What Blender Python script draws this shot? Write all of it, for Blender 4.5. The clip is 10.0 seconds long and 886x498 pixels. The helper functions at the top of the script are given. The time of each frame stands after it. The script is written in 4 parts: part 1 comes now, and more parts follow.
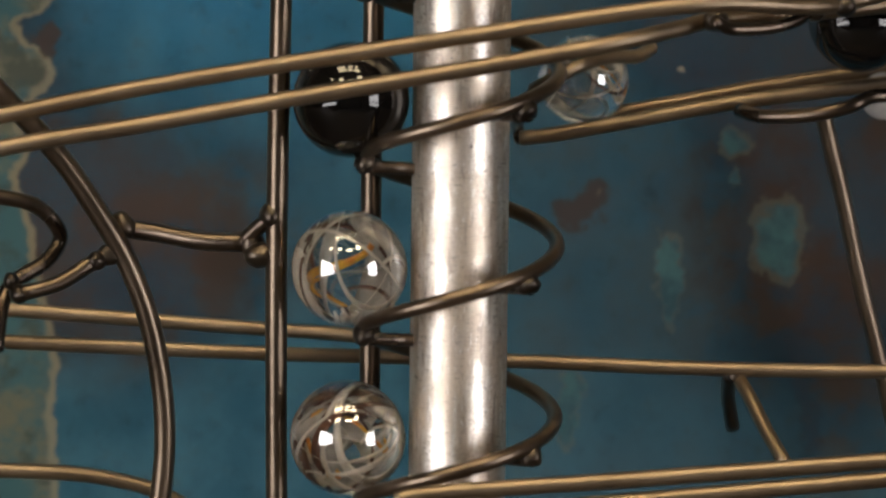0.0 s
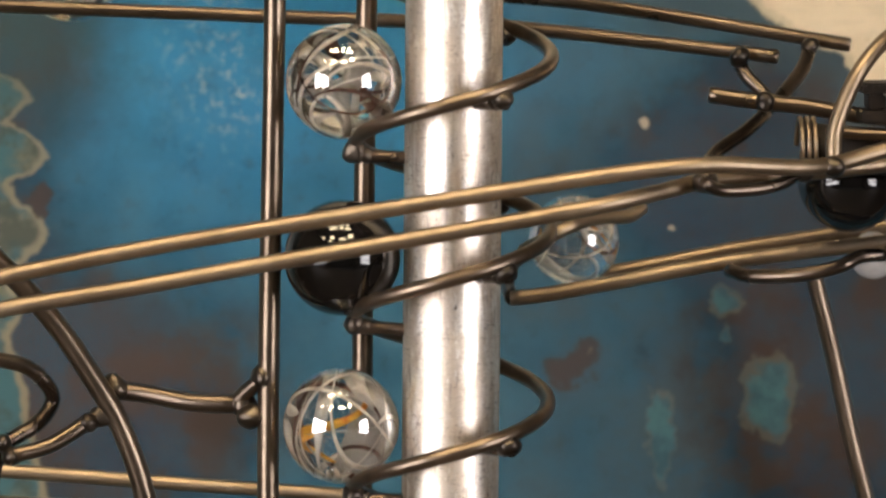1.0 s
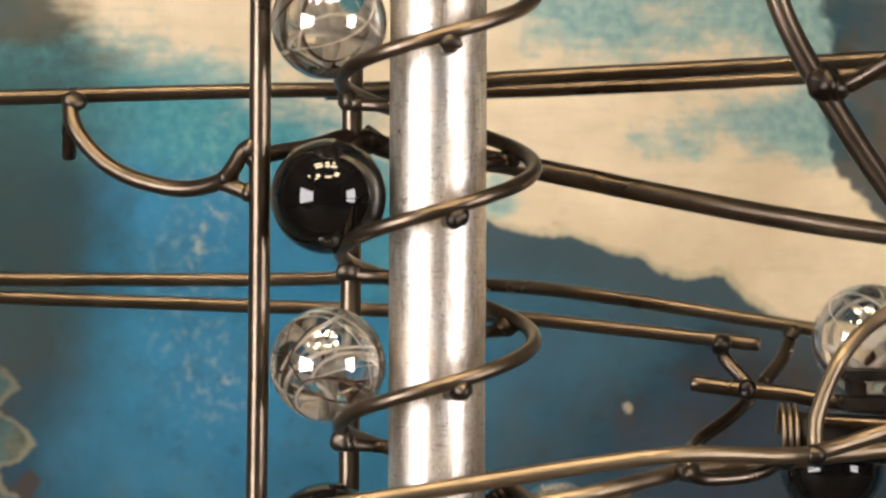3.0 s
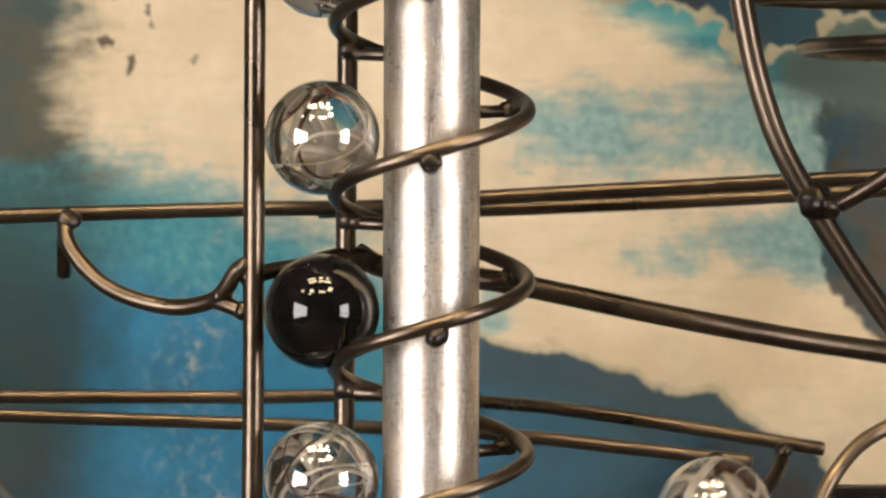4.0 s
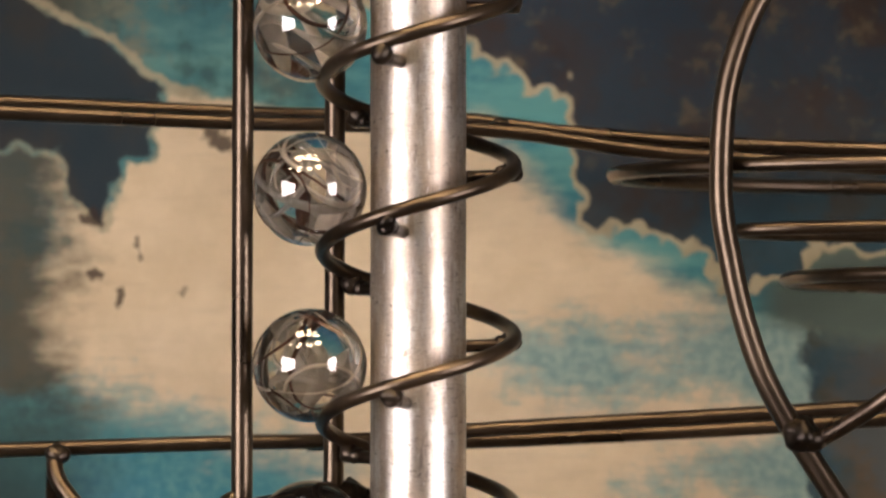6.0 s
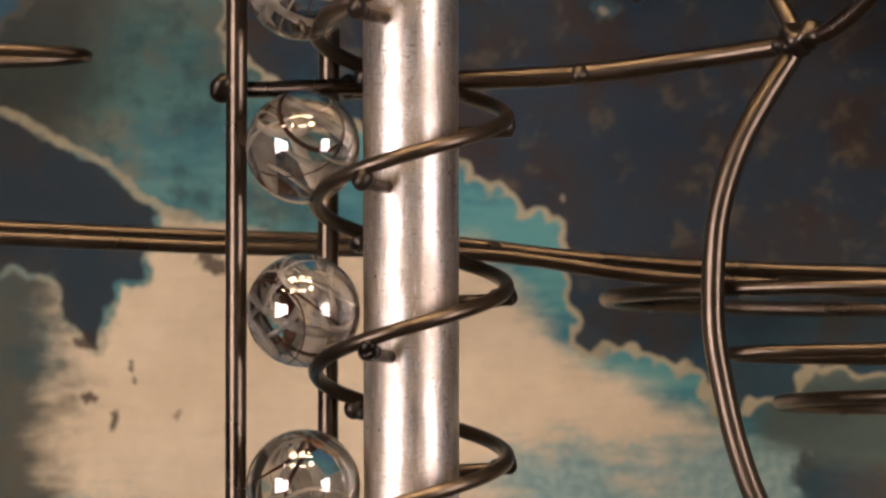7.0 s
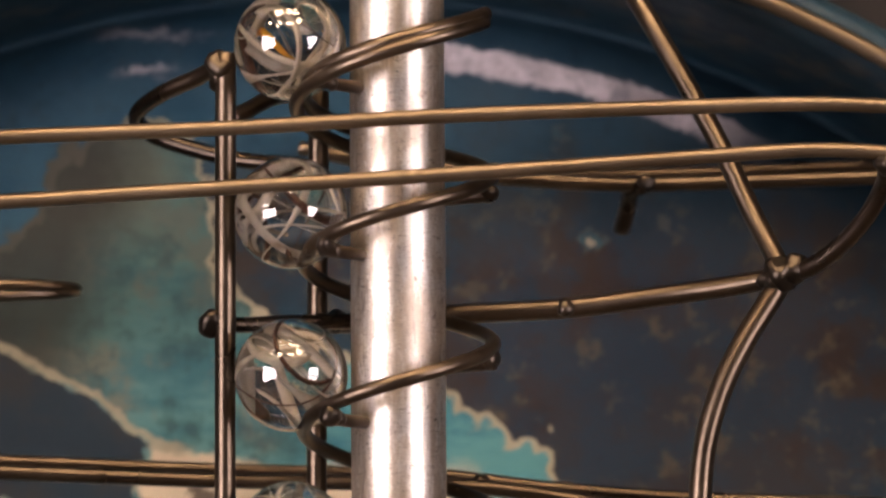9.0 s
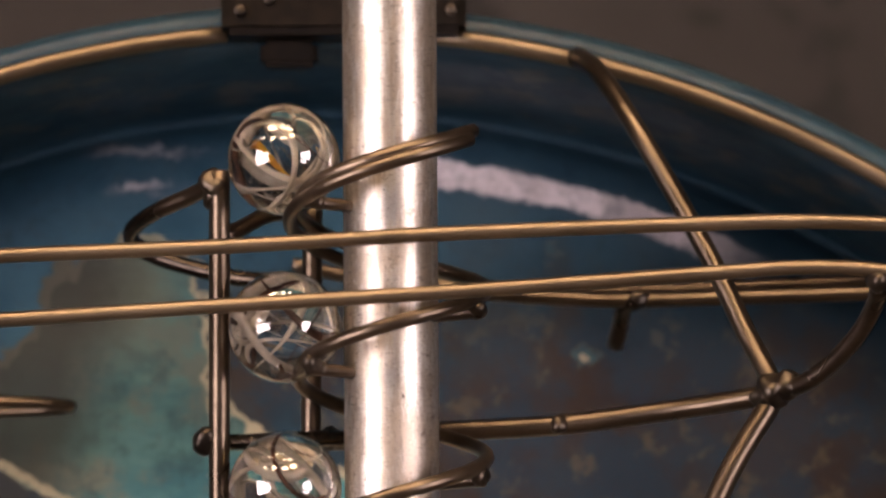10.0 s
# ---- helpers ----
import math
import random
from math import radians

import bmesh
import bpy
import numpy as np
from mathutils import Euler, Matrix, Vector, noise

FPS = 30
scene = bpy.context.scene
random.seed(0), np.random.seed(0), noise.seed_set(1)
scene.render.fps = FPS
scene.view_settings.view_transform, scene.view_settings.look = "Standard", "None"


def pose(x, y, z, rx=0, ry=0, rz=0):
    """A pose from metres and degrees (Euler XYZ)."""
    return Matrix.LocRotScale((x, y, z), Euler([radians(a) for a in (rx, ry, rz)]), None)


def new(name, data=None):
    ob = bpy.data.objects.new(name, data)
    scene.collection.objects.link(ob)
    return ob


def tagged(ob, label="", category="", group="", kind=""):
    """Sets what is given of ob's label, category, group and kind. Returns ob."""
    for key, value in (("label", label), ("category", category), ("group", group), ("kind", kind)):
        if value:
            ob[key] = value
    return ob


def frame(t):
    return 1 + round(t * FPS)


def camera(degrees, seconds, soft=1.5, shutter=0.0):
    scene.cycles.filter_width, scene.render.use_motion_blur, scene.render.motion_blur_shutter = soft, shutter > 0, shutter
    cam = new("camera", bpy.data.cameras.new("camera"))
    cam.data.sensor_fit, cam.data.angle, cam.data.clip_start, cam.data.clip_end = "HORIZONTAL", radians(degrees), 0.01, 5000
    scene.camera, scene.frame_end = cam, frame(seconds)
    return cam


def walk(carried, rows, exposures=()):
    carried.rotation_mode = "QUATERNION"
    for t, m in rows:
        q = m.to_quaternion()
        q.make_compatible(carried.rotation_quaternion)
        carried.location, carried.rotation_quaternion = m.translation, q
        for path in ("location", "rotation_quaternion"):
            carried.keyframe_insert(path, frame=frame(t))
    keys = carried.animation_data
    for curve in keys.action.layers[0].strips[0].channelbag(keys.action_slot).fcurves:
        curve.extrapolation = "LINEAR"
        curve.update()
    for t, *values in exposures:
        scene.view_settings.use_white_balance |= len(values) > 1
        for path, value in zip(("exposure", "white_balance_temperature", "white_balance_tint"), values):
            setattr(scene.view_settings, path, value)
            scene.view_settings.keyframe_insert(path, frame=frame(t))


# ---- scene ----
cam = camera(9.0, 10.0, soft=2.4, shutter=0.3)
cam.data.dof.use_dof = True
cam.data.dof.focus_distance = 0.778
cam.data.dof.aperture_fstop = 28.0

# seconds, eye x y z in metres, yaw, pitch, roll in degrees: a slow tilt upwards on a tripod head
PATH = [
    (0.0, -0.0036, -0.7666, -0.0139, -0.100, -5.336, 0.668),
    (0.5, -0.0032, -0.7676, -0.0120, -0.109, -4.603, 0.594),
    (1.0, -0.0028, -0.7686, -0.0103, -0.115, -3.950, 0.507),
    (1.5, -0.0024, -0.7697, -0.0086, -0.123, -3.297, 0.433),
    (2.0, -0.0020, -0.7708, -0.0071, -0.128, -2.700, 0.360),
    (2.5, -0.0016, -0.7719, -0.0054, -0.136, -2.052, 0.279),
    (4.0, -0.0004, -0.7754, -0.0012, -0.149, -0.448, 0.216),
    (4.5, 0.0000, -0.7765, 0.0001, -0.152, 0.021, 0.171),
    (5.0, 0.0004, -0.7777, 0.0012, -0.152, 0.475, 0.123),
    (5.5, 0.0008, -0.7789, 0.0026, -0.156, 1.008, 0.068),
    (7.0, 0.0020, -0.7826, 0.0068, -0.179, 2.607, -0.138),
    (7.5, 0.0024, -0.7838, 0.0082, -0.182, 3.124, -0.185),
    (8.0, 0.0028, -0.7851, 0.0094, -0.185, 3.601, -0.213),
    (8.5, 0.0032, -0.7863, 0.0108, -0.193, 4.119, -0.266),
    (9.0, 0.0036, -0.7876, 0.0120, -0.199, 4.594, -0.310),
    (9.5, 0.0040, -0.7889, 0.0133, -0.210, 5.104, -0.345),
    (10.0, 0.0044, -0.7902, 0.0146, -0.216, 5.585, -0.409),
]
EXPOSURES = [(0.0, -0.78, 6300, 13), (0.5, -0.42, 6330, 15), (1.0, 0.02, 6330, 15), (2.5, 0.02, 6330, 14), (4.5, -0.38, 6460, 16), (5.5, -0.66, 6650, 21),
             (7.0, -0.8, 6800, 28), (10.0, -0.56, 6880, 33)]
walk(cam, [(t, pose(x, y, z, 90 + p, 0, yw) @ pose(0, 0, 0, 0, 0, r)) for t, x, y, z, yw, p, r in PATH], EXPOSURES)

MM = 0.001
TAU = 2 * math.pi
TURN_RATE = 7.6          # degrees a second, the lift screw's turn
PITCH = 23.7             # mm a turn of the screw
RISE = TURN_RATE / 360 * PITCH

# ---- world and light ----
world = bpy.data.worlds.new("world")
scene.world = world
world.use_nodes = True
wbg = world.node_tree.nodes["Background"]
wbg.inputs["Color"].default_value = (0.5, 0.52, 0.55, 1)
wbg.inputs["Strength"].default_value = 0.03


# ---- node helpers ----
class Nodes:
    def __init__(self, name):
        self.mat = bpy.data.materials.new(name)
        self.mat.use_nodes = True
        self.tree = self.mat.node_tree
        self.bsdf = self.tree.nodes["Principled BSDF"]
        self.place = self.add("ShaderNodeTexCoord").outputs["Object"]

    def add(self, kind, **settings):
        node = self.tree.nodes.new(kind)
        for key, value in settings.items():
            setattr(node, key, value)
        return node

    def link(self, a, b):
        self.tree.links.new(a, b)

    def put(self, socket, value):
        if isinstance(value, bpy.types.NodeSocket):
            self.link(value, socket)
        else:
            socket.default_value = value

    def math(self, op, a, b=0.0, c=0.0):
        n = self.add("ShaderNodeMath", operation=op)
        for i, v in enumerate((a, b, c)):
            self.put(n.inputs[i], v)
        return n.outputs[0]

    def vec(self, op, a, b=(0, 0, 0), c=(0, 0, 0)):
        n = self.add("ShaderNodeVectorMath", operation=op)
        for i, v in enumerate((a, b, c)):
            self.put(n.inputs[i], v)
        return n.outputs["Value" if op == "LENGTH" else "Vector"]

    def noise(self, scale, detail=4.0, rough=0.55, place=None, colour=False, distortion=0.0):
        n = self.add("ShaderNodeTexNoise")
        n.inputs["Scale"].default_value, n.inputs["Detail"].default_value = scale, detail
        n.inputs["Roughness"].default_value, n.inputs["Distortion"].default_value = rough, distortion
        self.link(place or self.place, n.inputs["Vector"])
        return n.outputs["Color" if colour else "Fac"]

    def ramp(self, value, a, b, lo=0.0, hi=1.0, smooth=True):
        n = self.add("ShaderNodeMapRange", interpolation_type="SMOOTHSTEP" if smooth else "LINEAR")
        for i, v in enumerate((value, a, b, lo, hi)):
            self.put(n.inputs[i], v)
        return n.outputs[0]

    def mix(self, fac, a, b):
        n = self.add("ShaderNodeMix", data_type="RGBA")
        self.put(n.inputs[0], fac)
        self.put(n.inputs[6], a if isinstance(a, bpy.types.NodeSocket) else (*a, 1))
        self.put(n.inputs[7], b if isinstance(b, bpy.types.NodeSocket) else (*b, 1))
        return n.outputs[2]

    def bump(self, height, strength, distance):
        n = self.add("ShaderNodeBump")
        n.inputs["Strength"].default_value, n.inputs["Distance"].default_value = strength, distance
        self.link(height, n.inputs["Height"])
        self.link(n.outputs[0], self.bsdf.inputs["Normal"])

    def set(self, **values):
        for key, value in values.items():
            if key == "colour":
                self.put(self.bsdf.inputs["Base Color"], value if isinstance(value, bpy.types.NodeSocket) else (*value, 1))
            else:
                self.put(self.bsdf.inputs[key.replace("_", " ")], value)
        return self.mat


def wire_metal(name, light, dark, rough):
    n = Nodes(name)
    big = n.noise(45, 3)
    along = n.noise(420, 4, 0.6)
    fac = n.ramp(n.math("ADD", n.math("MULTIPLY", big, 0.75), n.math("MULTIPLY", along, 0.25)), 0.34, 0.66)
    scuff = n.ramp(n.noise(700, 5, 0.7), 0.66, 0.76, 0.0, 0.12)
    return n.set(colour=n.mix(scuff, n.mix(fac, dark, light), dark), Metallic=0.95, Roughness=n.ramp(big, 0.3, 0.7, rough - 0.02, rough + 0.04))


WIRE = wire_metal("bronzed_steel_wire", (0.295, 0.228, 0.158), (0.205, 0.155, 0.106), 0.40)
DARK = wire_metal("blackened_steel_wire", (0.13, 0.098, 0.074), (0.06, 0.048, 0.04), 0.27)
SCREW = wire_metal("screw_steel_wire", (0.225, 0.172, 0.126), (0.115, 0.088, 0.066), 0.31)
BROWN = wire_metal("dark_bronzed_steel_wire", (0.175, 0.133, 0.096), (0.095, 0.072, 0.053), 0.29)
WELD = wire_metal("weld_metal", (0.135, 0.108, 0.084), (0.032, 0.027, 0.024), 0.36)


def brushed_steel():
    n = Nodes("brushed_steel")
    rings = n.noise(260, 8, 0.8, n.vec("MULTIPLY", n.place, (1, 1, 9)))
    hair = n.noise(420, 6, 0.75, n.vec("MULTIPLY", n.place, (1, 1, 16)))
    grit = n.noise(1500, 5, 0.7, n.vec("MULTIPLY", n.place, (1, 1, 3)))
    drip = n.noise(230, 6, 0.65, n.vec("MULTIPLY", n.place, (2.2, 2.2, 0.22)))
    pale = n.noise(110, 6, 0.72, n.vec("MULTIPLY", n.place, (1.5, 1.5, 0.8)))
    stain = n.ramp(n.noise(190, 6, 0.7), 0.62, 0.70)
    pock = n.ramp(n.noise(620, 3, 0.5), 0.70, 0.75)
    score = n.ramp(n.noise(520, 4, 0.6, n.vec("MULTIPLY", n.place, (2.5, 2.5, 0.35)), distortion=0.4), 0.60, 0.68)
    tick = n.ramp(n.noise(900, 3, 0.6, n.vec("MULTIPLY", n.place, (0.8, 0.8, 3.2)), distortion=0.8), 0.60, 0.66)
    nick = n.ramp(n.noise(700, 3, 0.6, n.vec("MULTIPLY", n.place, (3.0, 3.0, 0.6)), distortion=0.8), 0.62, 0.67)
    col = n.mix(n.ramp(drip, 0.38, 0.62), (0.68, 0.595, 0.50), (0.96, 0.925, 0.875))
    col = n.mix(n.ramp(pale, 0.44, 0.58, 0.0, 0.75), col, (0.60, 0.505, 0.41))
    col = n.mix(n.ramp(grit, 0.50, 0.64, 0.0, 0.5), col, (0.46, 0.38, 0.32))
    col = n.mix(n.ramp(hair, 0.52, 0.66, 0.0, 0.45), col, (0.44, 0.365, 0.31))
    col = n.mix(n.math("MULTIPLY", score, 0.65), col, (0.36, 0.29, 0.24))
    col = n.mix(n.math("MULTIPLY", tick, 0.7), col, (0.30, 0.235, 0.185))
    col = n.mix(n.math("MULTIPLY", nick, 0.7), col, (0.92, 0.90, 0.88))
    col = n.mix(n.math("MULTIPLY", stain, 0.75), col, (0.22, 0.14, 0.095))
    col = n.mix(n.math("MULTIPLY", pock, 0.8), col, (0.10, 0.07, 0.05))
    height = n.math("MULTIPLY_ADD", rings, 0.5, n.math("MULTIPLY_ADD", hair, 0.35, n.math("MULTIPLY_ADD", drip, 1.6, n.math("MULTIPLY", grit, 0.6))))
    n.bump(height, 0.20, 0.00012)
    rough = n.math("ADD", n.ramp(rings, 0.35, 0.65, 0.29, 0.38), n.ramp(pale, 0.4, 0.62, 0.0, 0.13))
    return n.set(colour=col, Metallic=0.93, Roughness=rough)


STEEL = brushed_steel()


def glass(name, tint):
    n = Nodes(name)
    return n.set(colour=tint, Transmission_Weight=1.0, Roughness=0.01, IOR=1.5, Coat_Weight=1.0, Coat_IOR=2.1, Coat_Roughness=0.02)


CLEAR = glass("clear_glass", (0.97, 0.96, 0.94))
AMBER = glass("smoky_glass", (0.93, 0.90, 0.84))


def plain(name, a, b, rough, scale=300.0, metallic=0.0):
    n = Nodes(name)
    f = n.noise(scale, 4)
    return n.set(colour=n.mix(n.ramp(f, 0.35, 0.65), a, b), Roughness=rough, Metallic=metallic)


BLACK_GLASS = plain("black_glass", (0.003, 0.003, 0.003), (0.006, 0.005, 0.005), 0.03)
BLACK_GLASS.node_tree.nodes["Principled BSDF"].inputs["IOR"].default_value = 1.5
WHITE_GLASS = plain("white_glass", (0.45, 0.43, 0.41), (0.36, 0.35, 0.34), 0.12)
SWIRL_WHITE = plain("white_swirl", (0.90, 0.84, 0.75), (0.78, 0.70, 0.60), 0.4, 500)
SWIRL_BROWN = plain("brown_swirl", (0.16, 0.06, 0.03), (0.07, 0.03, 0.02), 0.4, 500)
VEIL = plain("milky_veil", (0.92, 0.87, 0.80), (0.80, 0.74, 0.66), 0.5, 700)
VEIL.node_tree.nodes["Principled BSDF"].inputs["Alpha"].default_value = 0.5
SWIRL_AMBER = plain("amber_swirl", (0.90, 0.52, 0.05), (0.75, 0.26, 0.03), 0.4, 500)
BLACK_STEEL = plain("black_painted_steel", (0.008, 0.006, 0.0045), (0.017, 0.012, 0.0085), 0.5, 400, 0.0)
BLACK_STEEL.node_tree.nodes["Principled BSDF"].inputs["Specular IOR Level"].default_value = 0.12
PLASTER = plain("workshop_plaster", (0.042, 0.035, 0.030), (0.028, 0.024, 0.021), 0.9, 3)
CEILING = plain("ceiling_paint", (0.055, 0.048, 0.042), (0.040, 0.036, 0.032), 0.9, 3)
CONCRETE = plain("concrete_floor", (0.050, 0.046, 0.043), (0.034, 0.032, 0.030), 0.8, 4)
BENCH = plain("bench_wood", (0.046, 0.028, 0.016), (0.027, 0.017, 0.010), 0.6, 12)


def stone_wall():
    n = Nodes("dark_board_wall")
    big, fine = n.noise(9, 5), n.noise(60, 6, 0.7)
    pits = n.ramp(n.noise(38, 3), 0.60, 0.68)
    col = n.mix(n.ramp(big, 0.35, 0.65), (0.020, 0.0165, 0.0155), (0.032, 0.027, 0.0255))
    col = n.mix(n.math("MULTIPLY", pits, 0.8), col, (0.007, 0.006, 0.006))
    n.bump(fine, 0.4, 0.003)
    return n.set(colour=col, Roughness=0.9)


BOARD = stone_wall()


def glow(name, colour, strength):
    n = Nodes(name)
    n.set(colour=(0.8, 0.8, 0.8), Emission_Color=(*colour, 1), Emission_Strength=strength)
    return n.mat


DAYLIGHT = glow("daylight_pane", (1.0, 0.97, 0.93), 15.0)
TUBE = glow("lamp_diffuser", (1.0, 0.80, 0.46), 35.0)


def dish_paint():
    """Layered, rubbed-through paint: blue ground, a cream cloud, teal shoals and pale scalloped outlines (mm in x and z)."""
    n = Nodes("weathered_blue_and_cream_paint")
    mm = n.vec("MULTIPLY_ADD", n.place, (1000, 0, 1000), (-11.6, 0, -39.4))
    centre = (11.6, 0, 39.4)
    warp = n.vec("SUBTRACT", n.noise(55, 4, 0.55, colour=True), (0.5, 0.5, 0.5))
    small = n.vec("SUBTRACT", n.noise(230, 4, 0.65, colour=True), (0.5, 0.5, 0.5))
    p = n.vec("MULTIPLY_ADD", warp, (15, 0, 15), mm)
    p = n.vec("MULTIPLY_ADD", small, (7, 0, 7), p)
    fine = n.vec("MULTIPLY_ADD", small, (8, 0, 8), mm)
    drawn = n.vec("MULTIPLY_ADD", small, (3.4, 0, 3.4), n.vec("MULTIPLY_ADD", warp, (2.5, 0, 2.5), mm))
    lobes = n.add("ShaderNodeTexVoronoi", voronoi_dimensions="2D")
    lobes.inputs["Scale"].default_value = 0.27
    swap = n.add("ShaderNodeSeparateXYZ")
    n.link(n.place, swap.inputs[0])
    flat = n.add("ShaderNodeCombineXYZ")
    n.link(swap.outputs[0], flat.inputs[0])
    n.link(swap.outputs[2], flat.inputs[1])
    n.link(n.vec("MULTIPLY", flat.outputs[0], (1000, 1000, 0)), lobes.inputs["Vector"])
    scallop = n.math("MULTIPLY", n.math("SUBTRACT", 0.42, lobes.outputs["Distance"]), 3.0)

    def side(place, ax, az, bx, bz):
        """Distance to the line from a to b, positive on its left."""
        d = math.hypot(bx - ax, bz - az)
        nx, nz = -(bz - az) / d, (bx - ax) / d
        dot = n.add("ShaderNodeVectorMath", operation="DOT_PRODUCT")
        n.link(place, dot.inputs[0])
        dot.inputs[1].default_value = (nx, 0, nz)
        return n.math("SUBTRACT", dot.outputs["Value"], nx * ax + nz * az)

    def split(place):
        node = n.add("ShaderNodeSeparateXYZ")
        n.link(place, node.inputs[0])
        return node.outputs[0], node.outputs[2]

    def level(u, points):
        """A drawn line: its height over u, straight from point to point."""
        node = n.add("ShaderNodeValToRGB")
        stops = node.color_ramp.elements
        stops.remove(stops[1])
        stops[0].position = 0.0
        for i, (x, z) in enumerate(points):
            stop = stops.new((x + 110) / 220) if i else stops[0]
            stop.color = [(z + 150) / 300] * 3 + [1]
        n.link(n.math("MULTIPLY_ADD", u, 1 / 220, 0.5), node.inputs[0])
        return n.math("MULTIPLY_ADD", node.outputs[0], 300, -150)

    def under(place, points):
        """Distance below a drawn line, about at right angles to it."""
        u, v = split(place)
        slope = n.math("SUBTRACT", level(n.math("ADD", u, 1.0), points), level(n.math("SUBTRACT", u, 1.0), points))
        steep = n.math("SQRT", n.math("MULTIPLY_ADD", slope, n.math("MULTIPLY", slope, 0.25), 1.0))
        return n.math("DIVIDE", n.math("SUBTRACT", level(u, points), v), steep)

    def spots(rows, place):
        total = None
        for x, z, sx, sz, amount in rows:
            d = n.vec("LENGTH", n.vec("MULTIPLY_ADD", place, (1 / sx, 0, 1 / sz), (-x / sx, 0, -z / sz)))
            v = n.ramp(d, 1.7, 0.1, 0, amount)
            total = v if total is None else n.math("ADD", total, v)
        return total

    cloth = n.noise(560, 5, 0.7)
    weave = n.noise(330, 3, 0.6, n.vec("MULTIPLY", n.place, (0.35, 1, 2.6)))
    grain = n.noise(120, 5, 0.65)
    brushed = n.noise(70, 6, 0.68, n.vec("MULTIPLY", n.place, (0.55, 1, 1.9)))
    mottle = n.noise(85, 6, 0.7)
    u, v = split(mm)

    # where the paints meet
    top = under(drawn, [(-90, 66), (-66, 76), (-61.5, 82), (-56.3, 87), (-52.8, 96), (-46, 100), (-40.6, 101.7), (-35.4, 101), (-31.1, 97.3), (-29.2, 92), (-28.2, 79), (-24.9, 75), (-20.5, 70.5), (-7.7, 64.5), (7, 60),
                        (10.4, 56.4), (14.7, 54.5), (17.5, 52.4), (22.4, 51), (23.6, 47), (24.3, 37), (26, 31.4), (32.7, 31), (39.6, 28.4), (43, 27.9), (46.5, 23), (49, 21.7), (57.7, 24.3), (61.1, 29.4), (66.3, 27.7), (90, 31)])
    top = n.math("ADD", top, scallop)
    shore = under(drawn, [(-90, 80), (-62.9, 66.8), (-54.3, 62.5), (-47.4, 59), (-44.8, 57.3), (-41.3, 54.2), (-37.9, 52.1), (-34.4, 51.2), (-28.4, 49.5), (-20, 47.5), (-7, 47.5), (7, 46.5), (14, 42), (20.5, 34), (25, 28.5), (30, 25.8), (39, 22.2), (44, 20.5), (50, 17), (60, 14), (90, 8)])
    wedge = under(drawn, [(-90, 40), (-62.9, 42.6), (-57.7, 43), (-54.3, 41.8), (-53.2, 37.5), (-50.8, 34.5), (-48.4, 31), (-46.6, 35), (-45.2, 40), (-41.3, 42), (-40, 46), (-38.6, 53), (-30, 62), (90, 66)])
    wedge = n.math("ADD", wedge, n.math("MULTIPLY", scallop, 0.7))
    low = under(drawn, [(-90, 6), (-54, 4), (-38, 0), (-30, -1.5), (-13.7, -6), (-2, -14), (7.3, -21), (13.2, -23), (20, -23.4), (25.6, -25.8), (29.9, -26.6), (33.3, -29.2), (37.6, -29.8), (42.7, -29.1), (45.3, -32.1), (48.7, -34.2), (52.8, -37.1), (58.2, -38.6), (61.4, -43.9), (67.2, -45.6), (90, -55)])
    ix, iz = split(drawn)
    isle = n.math("SUBTRACT", level(iz, [(-108, -60), (-90, -63.5), (-82, -66), (-78, -63.5), (-74, -66), (-70.2, -62.8), (-66.8, -60.3), (-64.2, -60.7), (-61.7, -64.6), (-59, -66), (-57.5, -62), (-54.7, -59.9), (-52, -62), (-50, -67), (-46.5, -63), (-43.6, -65), (-40, -76)]), ix)

    specks = spots([(32, -97, 1.9, 7.5, 1.1), (41, -76.5, 2.6, 3.2, 0.8), (41, -82, 1.0, 1.4, 0.9), (48.5, -90, 5.0, 7.5, 0.95), (17, -116, 1.9, 8, 1.1), (29.7, 81.7, 2.4, 2.0, 1.2), (24.3, 98, 1.8, 1.6, 0.8), (41, 85.6, 2.6, 1.6, 0.6), (-48, 86, 11, 8, 0.5)], fine)
    flecks = spots([(-37, -30, 7, 22, 0.30), (-31, -12, 5, 8, 0.26), (-32, -46, 5, 7, 0.24), (-34.5, -22, 2.4, 3.0, 0.5), (-36.5, -27, 1.6, 5.0, 0.45), (-31.4, -47, 2.6, 2.2, 0.4)], fine)
    deep = spots([(-30, -38, 40, 30, 1.0), (-38, -14, 26, 12, 0.6), (5, -36, 22, 14, 0.4)], mm)
    dusk = spots([(40, 62, 54, 36, 1.0), (-55, 52, 16, 8, 0.9), (62, -78, 20, 50, 0.8), (30, -85, 34, 34, 0.38), (26, -54, 22, 12, 0.25), (48, -58, 20, 16, 0.7), (-56, -92, 34, 22, 0.9), (56, -44, 16, 8, 0.5), (-22, 84, 22, 12, 0.55), (-76, -20, 24, 56, 1.0), (52.8, -88, 1.6, 26, 0.8)], p)
    blots = spots([(19, -85, 6, 4, 0.85), (-48, -88, 9, 9, 0.7), (46, 70, 8, 18, 0.5), (-50.8, 23, 1.0, 1.2, 1.6), (-47.4, 21.6, 0.8, 2.2, 1.2), (-44, 28, 0.7, 0.7, 1.0), (-38.7, 22.8, 1.8, 1.6, 0.6), (-49.3, 31, 1.6, 1.4, 1.0), (-30.3, 44, 2.2, 2.4, 1.0), (-60, -61, 2.6, 2.6, 0.9), (7.2, 20, 1.8, 2.6, 0.5)], p)

